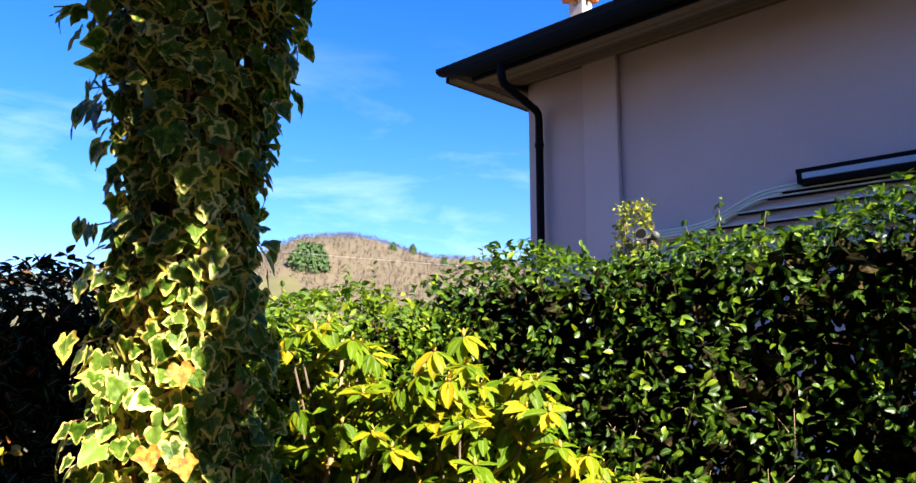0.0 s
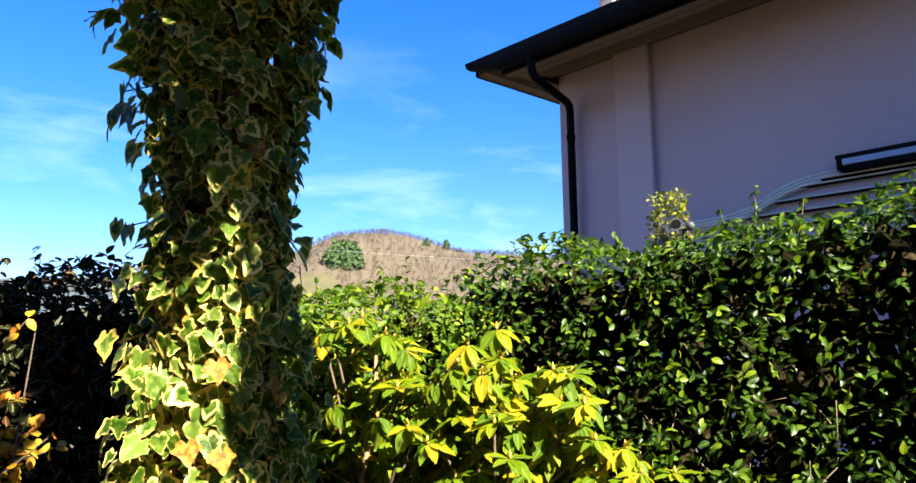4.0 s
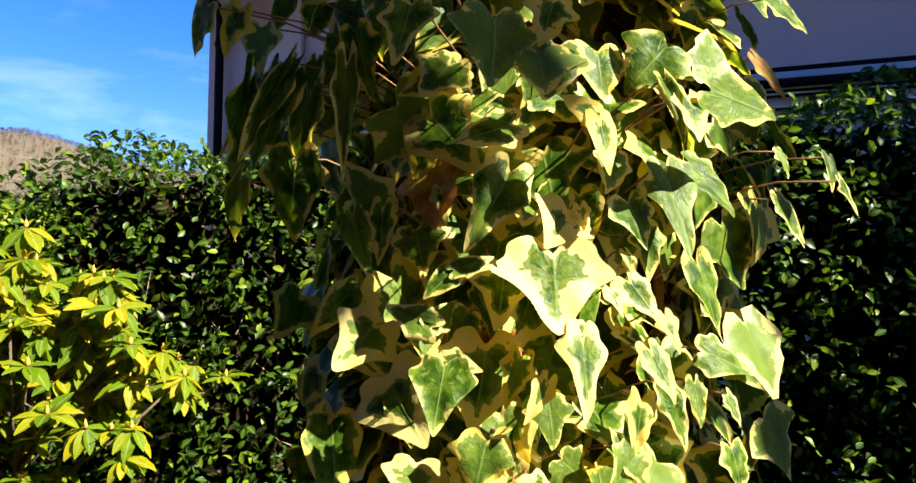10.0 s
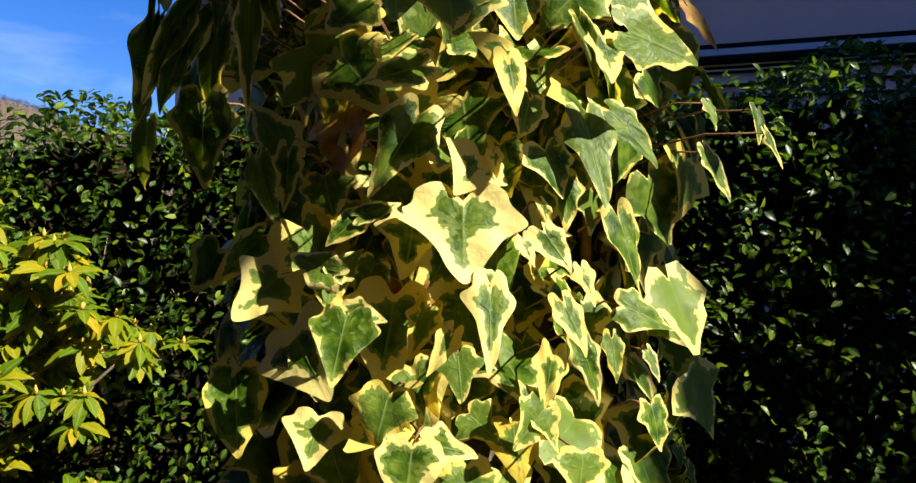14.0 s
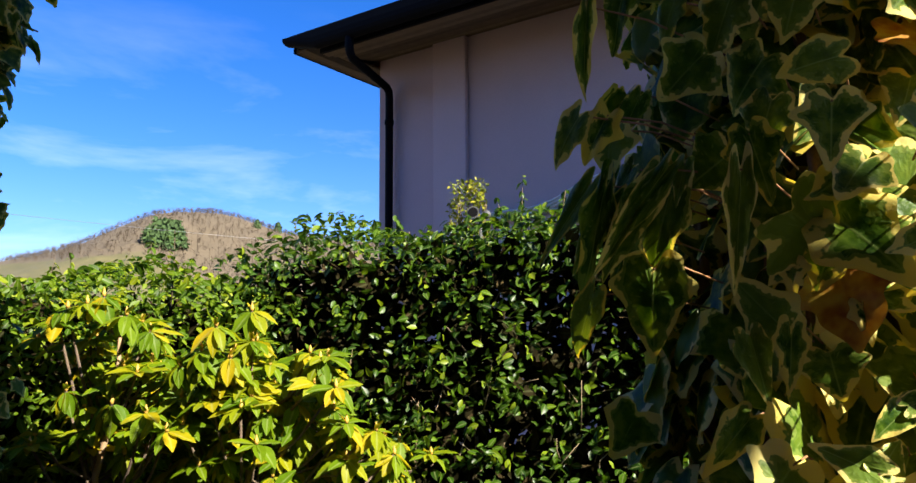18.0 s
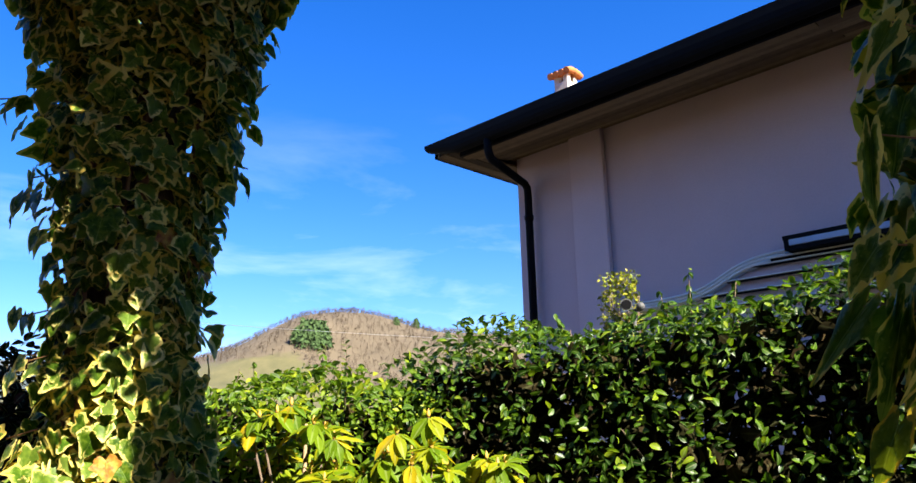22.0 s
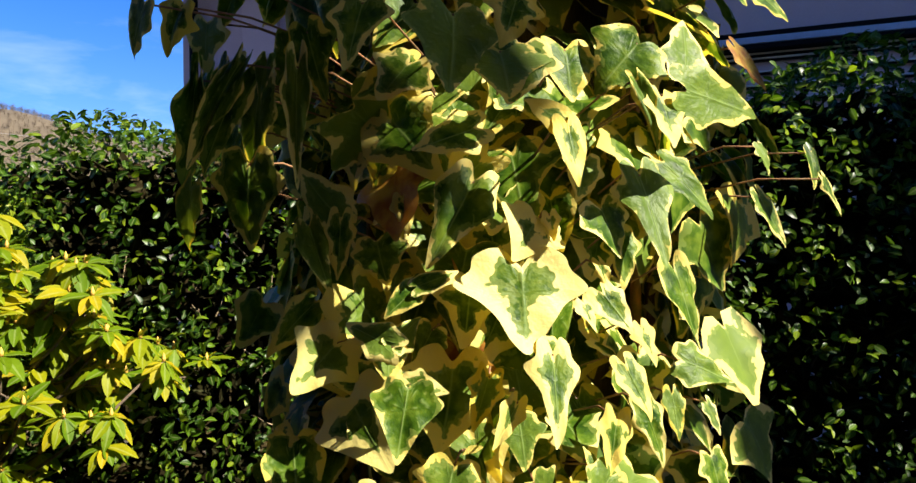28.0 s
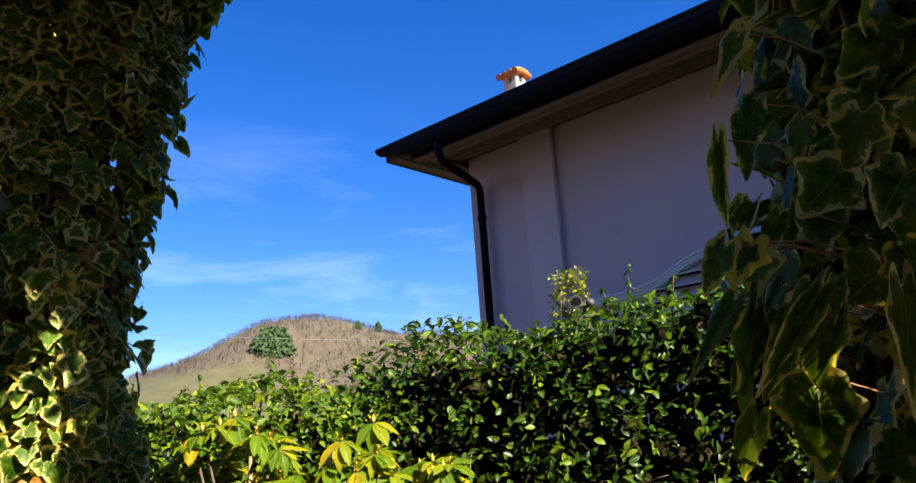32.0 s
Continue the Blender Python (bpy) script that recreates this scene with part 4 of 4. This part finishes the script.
part("lens", tube(bmesh.new(), [(SX - 0.001, SY - 0.028, SZ - 0.003), (SX - 0.001, SY - 0.033, SZ - 0.004)], [0.026, 0.026], 16), BLACK, spot, "dark glass front")
bm = bmesh.new()
bmesh.ops.create_uvsphere(bm, u_segments=16, v_segments=10, radius=0.024, matrix=Matrix.Translation((SX + 0.075, SY, SZ - 0.012)))
part("sensor", bm, GREY_PLASTIC, spot, "round grey sensor head")
part("bracket", tube(bmesh.new(), [(SX, SY + 0.04, SZ - 0.018), (SX + 0.045, SY + 0.04, SZ - 0.024), (SX + 0.075, SY + 0.015, SZ - 0.03)], [0.007], 6), GREY_PLASTIC, spot)

# ---- orange shrub by the dark hedge ----
OX, OY = -1.25, 1.32
ORANGE_BLADES = [blade(np.random.default_rng(140 + k), 1, 0.62 + 0.05 * (k % 3), 0.1 + 0.06 * (k % 3), 5) for k in range(5)]
ORANGE_LEAVES = [leaf_mesh("orange_leaf", [(b, np.eye(4)[None])], ORANGE_ONE) for b in ORANGE_BLADES]
orange = thing("orange_shrub", (OX, OY, 0), "twiggy shrub with orange and golden autumn leaves before the hedge", "shrub")
ms = []
for _ in range(34):
    a, reach, top = rng.uniform(0, 6.28), rng.uniform(0.06, 0.23), rng.uniform(1.0, 1.64)
    tip = np.array((OX + reach * math.cos(a), OY + reach * math.sin(a), top))
    knee = np.array((OX + 0.5 * reach * math.cos(a + 0.4), OY + 0.5 * reach * math.sin(a + 0.4), 0.55 * top))
    part("stem", tube(bmesh.new(), [(OX, OY, 0), knee, tip], [0.008, 0.005, 0.0014], 5), BARK, orange)
    for k in range(7):
        root = knee + (tip - knee) * rng.uniform(0.2, 1.0)
        end = root + rng.normal(0, 0.05, 3) + (0, 0, 0.03)
        part("twig", tube(bmesh.new(), [root, end], [0.002, 0.001], 4), BARK, orange)
        for _ in range(10):
            out = rng.normal(0, 1, 3) + (0, 0, 0.3)
            ms.append(np.array(leaf_pose(root + (end - root) * rng.uniform(0.2, 1.1), Vector(rng.normal(0, 0.7, 3) + (0.3, -0.6, 0.7)), Vector(out), rng.uniform(0.018, 0.03))))
ms = np.array(ms)
order = np.argsort(ms[:, 1, 3] - ms[:, 0, 3])
leaf_objects("leaf", ORANGE_LEAVES, ms[order[:300]], orange, rng)
mass("foliage", ms[order[300:]], ORANGE_BLADES, ORANGE_LEAF, orange, rng)

# ---- ivy arch: two posts grown over with variegated ivy ----
IVY_FINE = [ivy_blade(np.random.default_rng(60 + k), 84, 1.14 - 0.12 * (k % 3), 0.36 + 0.3 * (k % 2), True) for k in range(12)]
IVY_COARSE = [ivy_blade(np.random.default_rng(80 + k), 20, 1.12 - 0.1 * (k % 3), 0.65) for k in range(6)]
IVY_LEAVES = [leaf_mesh("ivy_leaf", [(b, np.eye(4)[None])], IVY_ONE) for b in IVY_FINE]
LEFT, RIGHT = (-0.65, 1.245), (0.522, 0.563)


def ivy_coat(rng, n, at, radius, z0, z1, size, slim=0.0, jitter=0.025, sunk=0.0):
    """Leaf poses round an upright post; slim thins it low down on the west side."""
    a, z = rng.uniform(0, 2 * math.pi, n), rng.uniform(z0, z1, n)
    r = radius(z) - slim * np.clip(np.cos(a - 2.97), 0, 1) ** 2 * np.clip((1.78 - z) / 0.15, 0, 1) + rng.normal(0, jitter, n) - sunk * rng.exponential(1.0, n) + 0.012 * np.sin(5 * a + 4 * z) + 0.015 * np.sin(9 * z + 2 * a)
    out = np.stack([np.cos(a), np.sin(a), 0 * a], 1)
    p = np.stack([at[0] + r * np.cos(a), at[1] + r * np.sin(a), z], 1)
    nor = out + np.array(to_sun) * rng.uniform(0.0, 0.5, n)[:, None] + np.array((0, 0, 1.0)) * rng.uniform(-0.1, 0.6, n)[:, None] + rng.normal(0, 0.5, (n, 3))
    r = r + 0.05 * (rng.uniform(0, 1, n) < 0.02)
    down = np.array((0, 0, -1.0)) + out * 0.25 + rng.normal(0, 0.5, (n, 3))
    return frames_of(p, nor, down, rng.uniform(size[0], size[1], n) ), a, z, r


def ivy_post(at, core, label, seed):
    rng = np.random.default_rng(seed)
    post = thing("ivy_column", (*at, 0), label, "ivy", "ivy-grown arch")
    part("post", tube(bmesh.new(), [(*at, 0), (*at, 1.1), (*at, 2.25)], [core, core, core], 12), BARK, post)
    for k in range(16):
        a, turn = rng.uniform(0, 6.28), rng.uniform(-0.8, 0.8)
        pts = []
        for j in range(9):
            b = a + turn * j / 8 + rng.normal(0, 0.08)
            pts.append((at[0] + (core + 0.02) * math.cos(b), at[1] + (core + 0.02) * math.sin(b), 0.28 * j))
        part("stem", tube(bmesh.new(), pts, [0.007, 0.004], 5), STEM, post, "reddish brown climbing stem")
    return post, rng


left_post, rng = ivy_post(LEFT, 0.075, "post thickly overgrown with cream-edged variegated ivy", 31)
left_radius = lambda z: 0.106 + 0.02 * np.clip(1.6 - z, 0, 0.3) / 0.3 + 0.085 * np.clip((z - 2.02) / 0.4, 0, 1.3)
ms, a, z, r = ivy_coat(rng, 7600, LEFT, left_radius, 0.1, 2.55, (0.024, 0.046), jitter=0.02)
toward = np.cos(a - math.atan2(-1.2, 0.6)) * 1.0 + 0.0
order = np.argsort(-(r * 6 + toward + 2.0 * (z > 1.1)))
leaf_objects("leaf", IVY_LEAVES, ms[order[:300]], left_post, rng)
mass("foliage", ms[order[300:]], IVY_COARSE, IVY, left_post, rng)

# loose shoots that hang off the left post: bearing, height, reach
for bearing, z, reach in ((206, 2.2, 0.25), (214, 2.0, 0.2), (200, 2.06, 0.19), (206, 1.8, 0.185), (225, 1.72, 0.16), (210, 1.6, 0.17), (213, 1.47, 0.18), (30, 2.11, 0.19), (26, 1.78, 0.14)):
    a = radians(bearing)
    out = np.array((math.cos(a), math.sin(a), 0))
    p = np.array((*LEFT, z)) + out * 0.08
    q = p + out * (reach - 0.08) + (0, 0, 0.01)
    part("shoot", tube(bmesh.new(), [p, (p + q) / 2 + (0, 0, 0.02), q], [0.003, 0.0015], 5), STEM, left_post)
    for k in range(6):
        at = p + (q - p) * (0.35 + 0.13 * k) + rng.normal(0, 0.012, 3)
        ob = under(new("leaf", IVY_LEAVES[int(rng.integers(len(IVY_LEAVES)))]), left_post)
        ob.matrix_basis = leaf_pose(Vector(at), Vector(out + (0, -0.4, 0.5) + rng.normal(0, 0.35, 3)), Vector(out * 0.4 + (0, 0, -1) + rng.normal(0, 0.35, 3)), rng.uniform(0.03, 0.05))
        ob["cream"] = float(rng.uniform(0.1, 0.6))

# a few leaves gone orange: bearing, height
for bearing, z in ((296, 1.575), (300, 1.435), (282, 1.45), (290, 1.36), (312, 1.3)):
    a = radians(bearing)
    out = Vector((math.cos(a), math.sin(a), 0))
    ob = under(new("leaf", IVY_LEAVES[3]), left_post)
    ob.matrix_basis = leaf_pose(Vector((*LEFT, z)) + out * 0.165, out + Vector((0, 0, 0.2)), Vector((0.2, 0, -1)), 0.034)
    ob["cream"] = 0.99

right_post, rng = ivy_post(RIGHT, 0.1, "post thickly overgrown with large cream-edged variegated ivy leaves", 33)
right_radius = lambda z: 0.15 + 0.01 * np.sin(6 * z) + 0.13 * np.clip((z - 2.0) / 0.4, 0, 1.0)
ms, a, z, r = ivy_coat(rng, 8000, RIGHT, right_radius, 0.1, 2.6, (0.028, 0.052), slim=0.02, jitter=0.018, sunk=0.022)
toward = np.cos(a - math.atan2(-0.56, -0.2))
order = np.argsort(-(r * 3 + toward + 2.0 * ((z > 1.25) & (z < 2.05))))
leaf_objects("leaf", IVY_LEAVES, ms[order[:230]], right_post, rng)
mass("foliage", ms[order[230:]], IVY_COARSE, IVY, right_post, rng)


def ivy_leaf(bearing, z, r, size, lean, tilt, turn, broad, cream):
    """A large outer leaf of the post: bearing, height and distance of its stalk, length, lean of the tip, how far the tip
    stands off, turn of the face, breadth, share of cream."""
    a, t, u = radians(bearing), radians(lean), radians(turn + rng.uniform(-16, 16))
    out, right = Vector((math.cos(a), math.sin(a), 0)), Vector((-math.sin(a), math.cos(a), 0))
    p = Vector((*RIGHT, z)) + out * r
    flat = math.sqrt(max(0.0, 1 - tilt * tilt))
    down = (right * math.sin(t) - Vector((0, 0, math.cos(t)))) * flat + out * tilt
    nor = out * math.cos(u) + right * math.sin(u) + (Vector((0, 0, rng.uniform(0.1, 0.4))) + to_sun * rng.uniform(0.1, 0.5) if bearing > 232 or z < 1.56 else Vector((0, 0, rng.uniform(-0.15, 0.1))))
    ob = under(new("leaf", IVY_LEAVES[int(bearing * 5 + z * 700) % len(IVY_LEAVES)]), right_post)
    ob.matrix_basis = leaf_pose(p, nor, down, size, broad)
    ob["cream"] = cream
    stalk = p + Vector((0, 0, -0.008)) - out * max(0.035, r - 0.145)
    part("stalk", tube(bmesh.new(), [p, p.lerp(stalk, 0.4) + Vector((0, 0, 0.005)), stalk], [0.0006, 0.0007], 5), STEM, right_post)


ivy_leaf(255, 1.560, 0.198, 0.045, 1, 0.06, -1, 1.18, 0.72)
ivy_leaf(258, 1.586, 0.187, 0.029, -34, 0.01, -2, 1.04, 0.95)
ivy_leaf(277, 1.610, 0.186, 0.054, 3, 0.03, -12, 0.58, 0.06)
ivy_leaf(286, 1.618, 0.176, 0.042, 37, 0.18, -16, 0.55, 0.08)
ivy_leaf(260, 1.630, 0.226, 0.024, -132, -0.04, -4, 0.76, 0.8)
ivy_leaf(260, 1.630, 0.228, 0.031, 5, -0.01, -3, 0.61, 0.95)
ivy_leaf(266, 1.618, 0.190, 0.028, -20, -0.03, -7, 0.90, 0.35)
ivy_leaf(270, 1.591, 0.182, 0.029, 14, 0.07, -8, 1.18, 0.25)
ivy_leaf(260, 1.588, 0.190, 0.014, 9, 0.04, -3, 0.79, 0.95)
ivy_leaf(275, 1.577, 0.176, 0.032, -1, 0.05, -11, 0.53, 0.3)
ivy_leaf(269, 1.561, 0.186, 0.019, 19, 0.10, -8, 0.40, 0.95)
ivy_leaf(248, 1.605, 0.200, 0.050, -29, 0.04, 3, 0.68, 0.22)
ivy_leaf(248, 1.635, 0.186, 0.037, -65, 0.05, 3, 0.75, 0.4)
ivy_leaf(237, 1.670, 0.184, 0.037, -51, 0.10, 9, 0.88, 0.35)
ivy_leaf(226, 1.586, 0.200, 0.033, -3, 0.05, 15, 0.53, 0.45)
ivy_leaf(224, 1.587, 0.192, 0.039, -139, 0.15, 15, 0.71, 0.4)
ivy_leaf(220, 1.583, 0.202, 0.041, 14, -0.03, 18, 0.37, 0.12)
ivy_leaf(202, 1.623, 0.202, 0.054, -4, 0.05, 25, 0.80, 0.2)
ivy_leaf(222, 1.669, 0.218, 0.066, -5, -0.01, 17, 0.21, 0.25)
ivy_leaf(185, 1.685, 0.213, 0.069, -40, 0.33, 30, 0.29, 0.1)
ivy_leaf(201, 1.672, 0.232, 0.068, -23, 0.16, 26, 0.16, 0.05)
ivy_leaf(195, 1.686, 0.206, 0.045, -23, 0.16, 27, 0.41, 0.1)
ivy_leaf(232, 1.638, 0.180, 0.037, -20, 0.06, 11, 0.88, 0.38)
ivy_leaf(230, 1.574, 0.184, 0.025, 10, 0.01, 12, 1.30, 0.32)
ivy_leaf(235, 1.598, 0.184, 0.020, 8, 0.00, 10, 0.67, 0.95)
ivy_leaf(225, 1.622, 0.182, 0.019, 1, 0.00, 15, 0.84, 0.95)
ivy_leaf(240, 1.551, 0.206, 0.024, -44, 0.14, 8, 0.68, 0.2)
ivy_leaf(240, 1.551, 0.208, 0.023, 115, -0.15, 8, 0.59, 0.18)
ivy_leaf(247, 1.550, 0.186, 0.035, -7, 0.07, 4, 0.94, 0.5)
ivy_leaf(236, 1.519, 0.208, 0.032, -116, 0.12, 10, 0.70, 0.25)
ivy_leaf(235, 1.518, 0.204, 0.018, 0, 0.10, 10, 1.19, 0.32)
ivy_leaf(236, 1.520, 0.206, 0.022, 144, -0.18, 10, 0.67, 0.25)
ivy_leaf(225, 1.518, 0.200, 0.036, -33, 0.23, 15, 0.90, 0.7)
ivy_leaf(218, 1.539, 0.192, 0.040, -33, 0.25, 18, 0.54, 0.4)
ivy_leaf(240, 1.525, 0.182, 0.021, -29, 0.14, 7, 1.10, 0.12)
ivy_leaf(239, 1.499, 0.214, 0.037, -5, 0.13, 9, 0.74, 0.1)
ivy_leaf(239, 1.501, 0.212, 0.020, 80, -0.13, 9, 0.74, 0.5)
ivy_leaf(217, 1.458, 0.206, 0.045, 13, 0.09, 19, 0.85, 0.18)
ivy_leaf(215, 1.460, 0.208, 0.012, -177, -0.15, 20, 1.49, 0.95)
ivy_leaf(228, 1.473, 0.194, 0.027, 27, 0.02, 14, 0.67, 0.2)
ivy_leaf(245, 1.458, 0.210, 0.027, -12, 0.17, 5, 1.21, 0.35)
ivy_leaf(249, 1.435, 0.222, 0.027, -4, 0.18, 3, 1.44, 0.4)
ivy_leaf(251, 1.436, 0.218, 0.027, 81, -0.00, 2, 0.74, 0.6)
ivy_leaf(250, 1.502, 0.194, 0.029, -17, 0.12, 2, 0.53, 0.55)
ivy_leaf(254, 1.492, 0.210, 0.026, -31, 0.11, 0, 0.46, 0.9)
ivy_leaf(259, 1.516, 0.210, 0.046, -7, 0.09, -3, 0.51, 0.66)
ivy_leaf(255, 1.476, 0.184, 0.026, 5, 0.13, -1, 0.92, 0.12)
ivy_leaf(258, 1.520, 0.204, 0.023, 63, 0.08, -2, 0.67, 0.5)
ivy_leaf(265, 1.541, 0.194, 0.017, 17, 0.10, -6, 0.67, 0.9)
ivy_leaf(269, 1.545, 0.190, 0.027, 32, 0.14, -8, 0.79, 0.6)
ivy_leaf(277, 1.525, 0.186, 0.023, 11, 0.14, -13, 0.65, 0.95)
ivy_leaf(287, 1.555, 0.180, 0.048, 10, 0.12, -17, 0.52, 0.22)
ivy_leaf(289, 1.502, 0.178, 0.038, 65, 0.32, -18, 0.59, 0.12)
ivy_leaf(272, 1.506, 0.196, 0.031, 17, 0.16, -10, 0.65, 0.55)
ivy_leaf(276, 1.484, 0.192, 0.037, 17, 0.19, -12, 0.41, 0.35)
ivy_leaf(270, 1.479, 0.198, 0.030, -13, 0.10, -9, 0.57, 0.75)
ivy_leaf(268, 1.450, 0.204, 0.028, -44, 0.03, -8, 0.80, 0.22)
ivy_leaf(268, 1.450, 0.202, 0.024, 18, 0.20, -8, 0.71, 0.3)
ivy_leaf(267, 1.448, 0.204, 0.020, -155, -0.20, -7, 0.61, 0.2)
ivy_leaf(286, 1.483, 0.180, 0.026, -4, 0.12, -16, 0.56, 0.18)
ivy_leaf(273, 1.428, 0.214, 0.026, -8, 0.16, -10, 1.09, 0.4)
ivy_leaf(300, 1.437, 0.178, 0.028, 1, 0.19, -22, 0.86, 0.22)
ivy_leaf(326, 1.392, 0.177, 0.018, -20, 0.06, -30, 1.02, 0.25)
ivy_leaf(326, 1.380, 0.184, 0.021, -3, 0.25, -30, 0.84, 0.2)
ivy_leaf(297, 1.473, 0.180, 0.020, 4, 0.18, -21, 0.51, 0.3)
ivy_leaf(257, 1.445, 0.192, 0.022, 50, 0.13, -1, 1.05, 0.12)
ivy_leaf(308, 1.600, 0.200, 0.035, 14, 0.16, -26, 0.60, 0.25)
ivy_leaf(311, 1.627, 0.228, 0.024, -9, -0.06, -28, 0.65, 0.1)
ivy_leaf(306, 1.609, 0.238, 0.025, 20, 0.20, -26, 0.33, 0.45)
ivy_leaf(308, 1.632, 0.200, 0.019, 6, 0.06, -26, 0.57, 0.1)
ivy_leaf(273, 1.645, 0.226, 0.029, -8, -0.05, -11, 0.83, 0.82)
ivy_leaf(270, 1.654, 0.222, 0.037, 9, -0.01, -9, 0.33, 0.3)
ivy_leaf(277, 1.650, 0.226, 0.051, 84, 0.22, -13, 0.70, 0.08)
ivy_leaf(252, 1.669, 0.214, 0.028, 2, -0.05, 1, 1.60, 0.15)
ivy_leaf(246, 1.686, 0.222, 0.041, -9, -0.04, 3, 1.00, 0.03)
ivy_leaf(255, 1.673, 0.210, 0.032, -14, -0.04, -3, 1.14, 0.25)
ivy_leaf(254, 1.692, 0.226, 0.028, -16, -0.06, -2, 0.76, 0.62)
ivy_leaf(272, 1.676, 0.210, 0.033, -40, -0.16, -12, 1.21, 0.02)
ivy_leaf(262, 1.674, 0.198, 0.029, 1, -0.03, -6, 1.05, 0.38)
ivy_leaf(281, 1.665, 0.208, 0.038, 162, 0.10, -16, 0.85, 0.25)
ivy_leaf(309, 1.697, 0.185, 0.035, 32, 0.24, -27, 0.48, 0.99)
ivy_leaf(296, 1.721, 0.210, 0.037, 65, 0.33, -22, 0.54, 0.15)
ivy_leaf(234, 1.695, 0.224, 0.040, -5, -0.04, 9, 0.74, 0.28)
ivy_leaf(223, 1.688, 0.214, 0.039, 13, -0.10, 15, 0.66, 0.1)
ivy_leaf(212, 1.675, 0.226, 0.077, -41, 0.22, 20, 0.16, 0.08)
ivy_leaf(206, 1.673, 0.212, 0.069, -33, 0.20, 22, 0.33, 0.1)
ivy_leaf(211, 1.681, 0.206, 0.025, -15, 0.07, 20, 0.52, 0.1)
ivy_leaf(237, 1.672, 0.188, 0.029, -27, 0.04, 7, 0.97, 0.32)
ivy_leaf(200, 1.709, 0.224, 0.030, -12, 0.05, 25, 1.02, 0.45)
ivy_leaf(207, 1.769, 0.262, 0.052, -13, 0.01, 17, 0.21, 0.3)
ivy_leaf(207, 1.704, 0.270, 0.037, -48, 0.23, 18, 0.57, 0.4)
ivy_leaf(207, 1.707, 0.250, 0.032, -38, 0.18, 17, 0.59, 0.7)
ivy_leaf(207, 1.796, 0.230, 0.047, -24, 0.05, 16, 0.46, 0.05)
ivy_leaf(209, 1.839, 0.240, 0.042, -36, 0.07, 15, 0.49, 0.6)
ivy_leaf(200, 1.666, 0.226, 0.057, -35, 0.23, 20, 0.30, 0.1)
ivy_leaf(202, 1.683, 0.216, 0.035, -47, 0.25, 18, 0.52, 0.1)
ivy_leaf(196, 1.608, 0.230, 0.051, -35, 0.29, 22, 0.40, 0.1)
ivy_leaf(207, 1.669, 0.202, 0.066, -26, 0.15, 16, 0.45, 0.12)
ivy_leaf(212, 1.748, 0.190, 0.035, -51, 0.15, 13, 1.06, 0.22)
ivy_leaf(218, 1.778, 0.188, 0.038, -32, 0.04, 10, 0.80, 0.25)
ivy_leaf(223, 1.735, 0.190, 0.035, -43, 0.07, 8, 1.09, 0.2)
ivy_leaf(235, 1.724, 0.200, 0.031, -73, 0.01, 1, 1.19, 0.3)
ivy_leaf(230, 1.772, 0.196, 0.034, -20, -0.03, 4, 1.05, 0.25)
ivy_leaf(217, 1.683, 0.196, 0.027, -58, 0.17, 11, 1.42, 0.05)
ivy_leaf(195, 1.645, 0.200, 0.038, -27, 0.22, 21, 0.54, 0.3)
ivy_leaf(209, 1.784, 0.200, 0.030, -26, 0.06, 14, 0.67, 0.15)
ivy_leaf(224, 1.710, 0.190, 0.031, -21, 0.04, 7, 0.92, 0.15)
ivy_leaf(203, 1.729, 0.210, 0.028, -31, 0.15, 18, 0.59, 0.1)

# the arch overhead
rng = np.random.default_rng(36)
arch = thing("ivy_arch", ((LEFT[0] + RIGHT[0]) / 2, (LEFT[1] + RIGHT[1]) / 2, 2.3), "overhead arch of variegated ivy joining the two posts", "ivy", "ivy-grown arch")


def arch_point(f):
    x, y = LEFT[0] + (RIGHT[0] - LEFT[0]) * f, LEFT[1] + (RIGHT[1] - LEFT[1]) * f
    return np.array((x, y, 2.36 + 0.4 * math.sin(math.pi * f) ** 0.7))


for s in (-0.1, 0.1):
    off = np.array((0.5, 0.866, 0)) * s
    part("hoop", tube(bmesh.new(), [arch_point(k / 20) + off for k in range(21)], [0.012], 7), METAL, arch)
n = 9500
f, a = rng.uniform(-0.05, 1.05, n), rng.uniform(0, 6.28, n)
mid = np.array([arch_point(min(1, max(0, k))) for k in f])
r = 0.25 * np.sqrt(rng.uniform(0.15, 1, n)) * (0.7 + 0.3 * np.clip(f * 3, 0, 1))
side = np.array((0.5, 0.866, 0))
out = np.multiply.outer(np.cos(a), side) + np.multiply.outer(np.sin(a), (0, 0, 1.0))
p = mid + (np.multiply.outer(np.where(np.cos(a) < 0, np.where(f < 0.68, 1.45, np.where(mid[:, 2] + r * np.sin(a) > 2.63, 1.65, 0.7)), 1.02) * np.cos(a), side) + np.multiply.outer(np.sin(a), (0, 0, 1.0))) * r[:, None]
ms = frames_of(p, out + (0, 0, 0.5) + rng.normal(0, 0.4, (n, 3)), np.array((0, 0, -1.0)) + rng.normal(0, 0.5, (n, 3)), rng.uniform(0.03, 0.06, n))
mass("foliage", ms, IVY_COARSE, IVY, arch, rng)
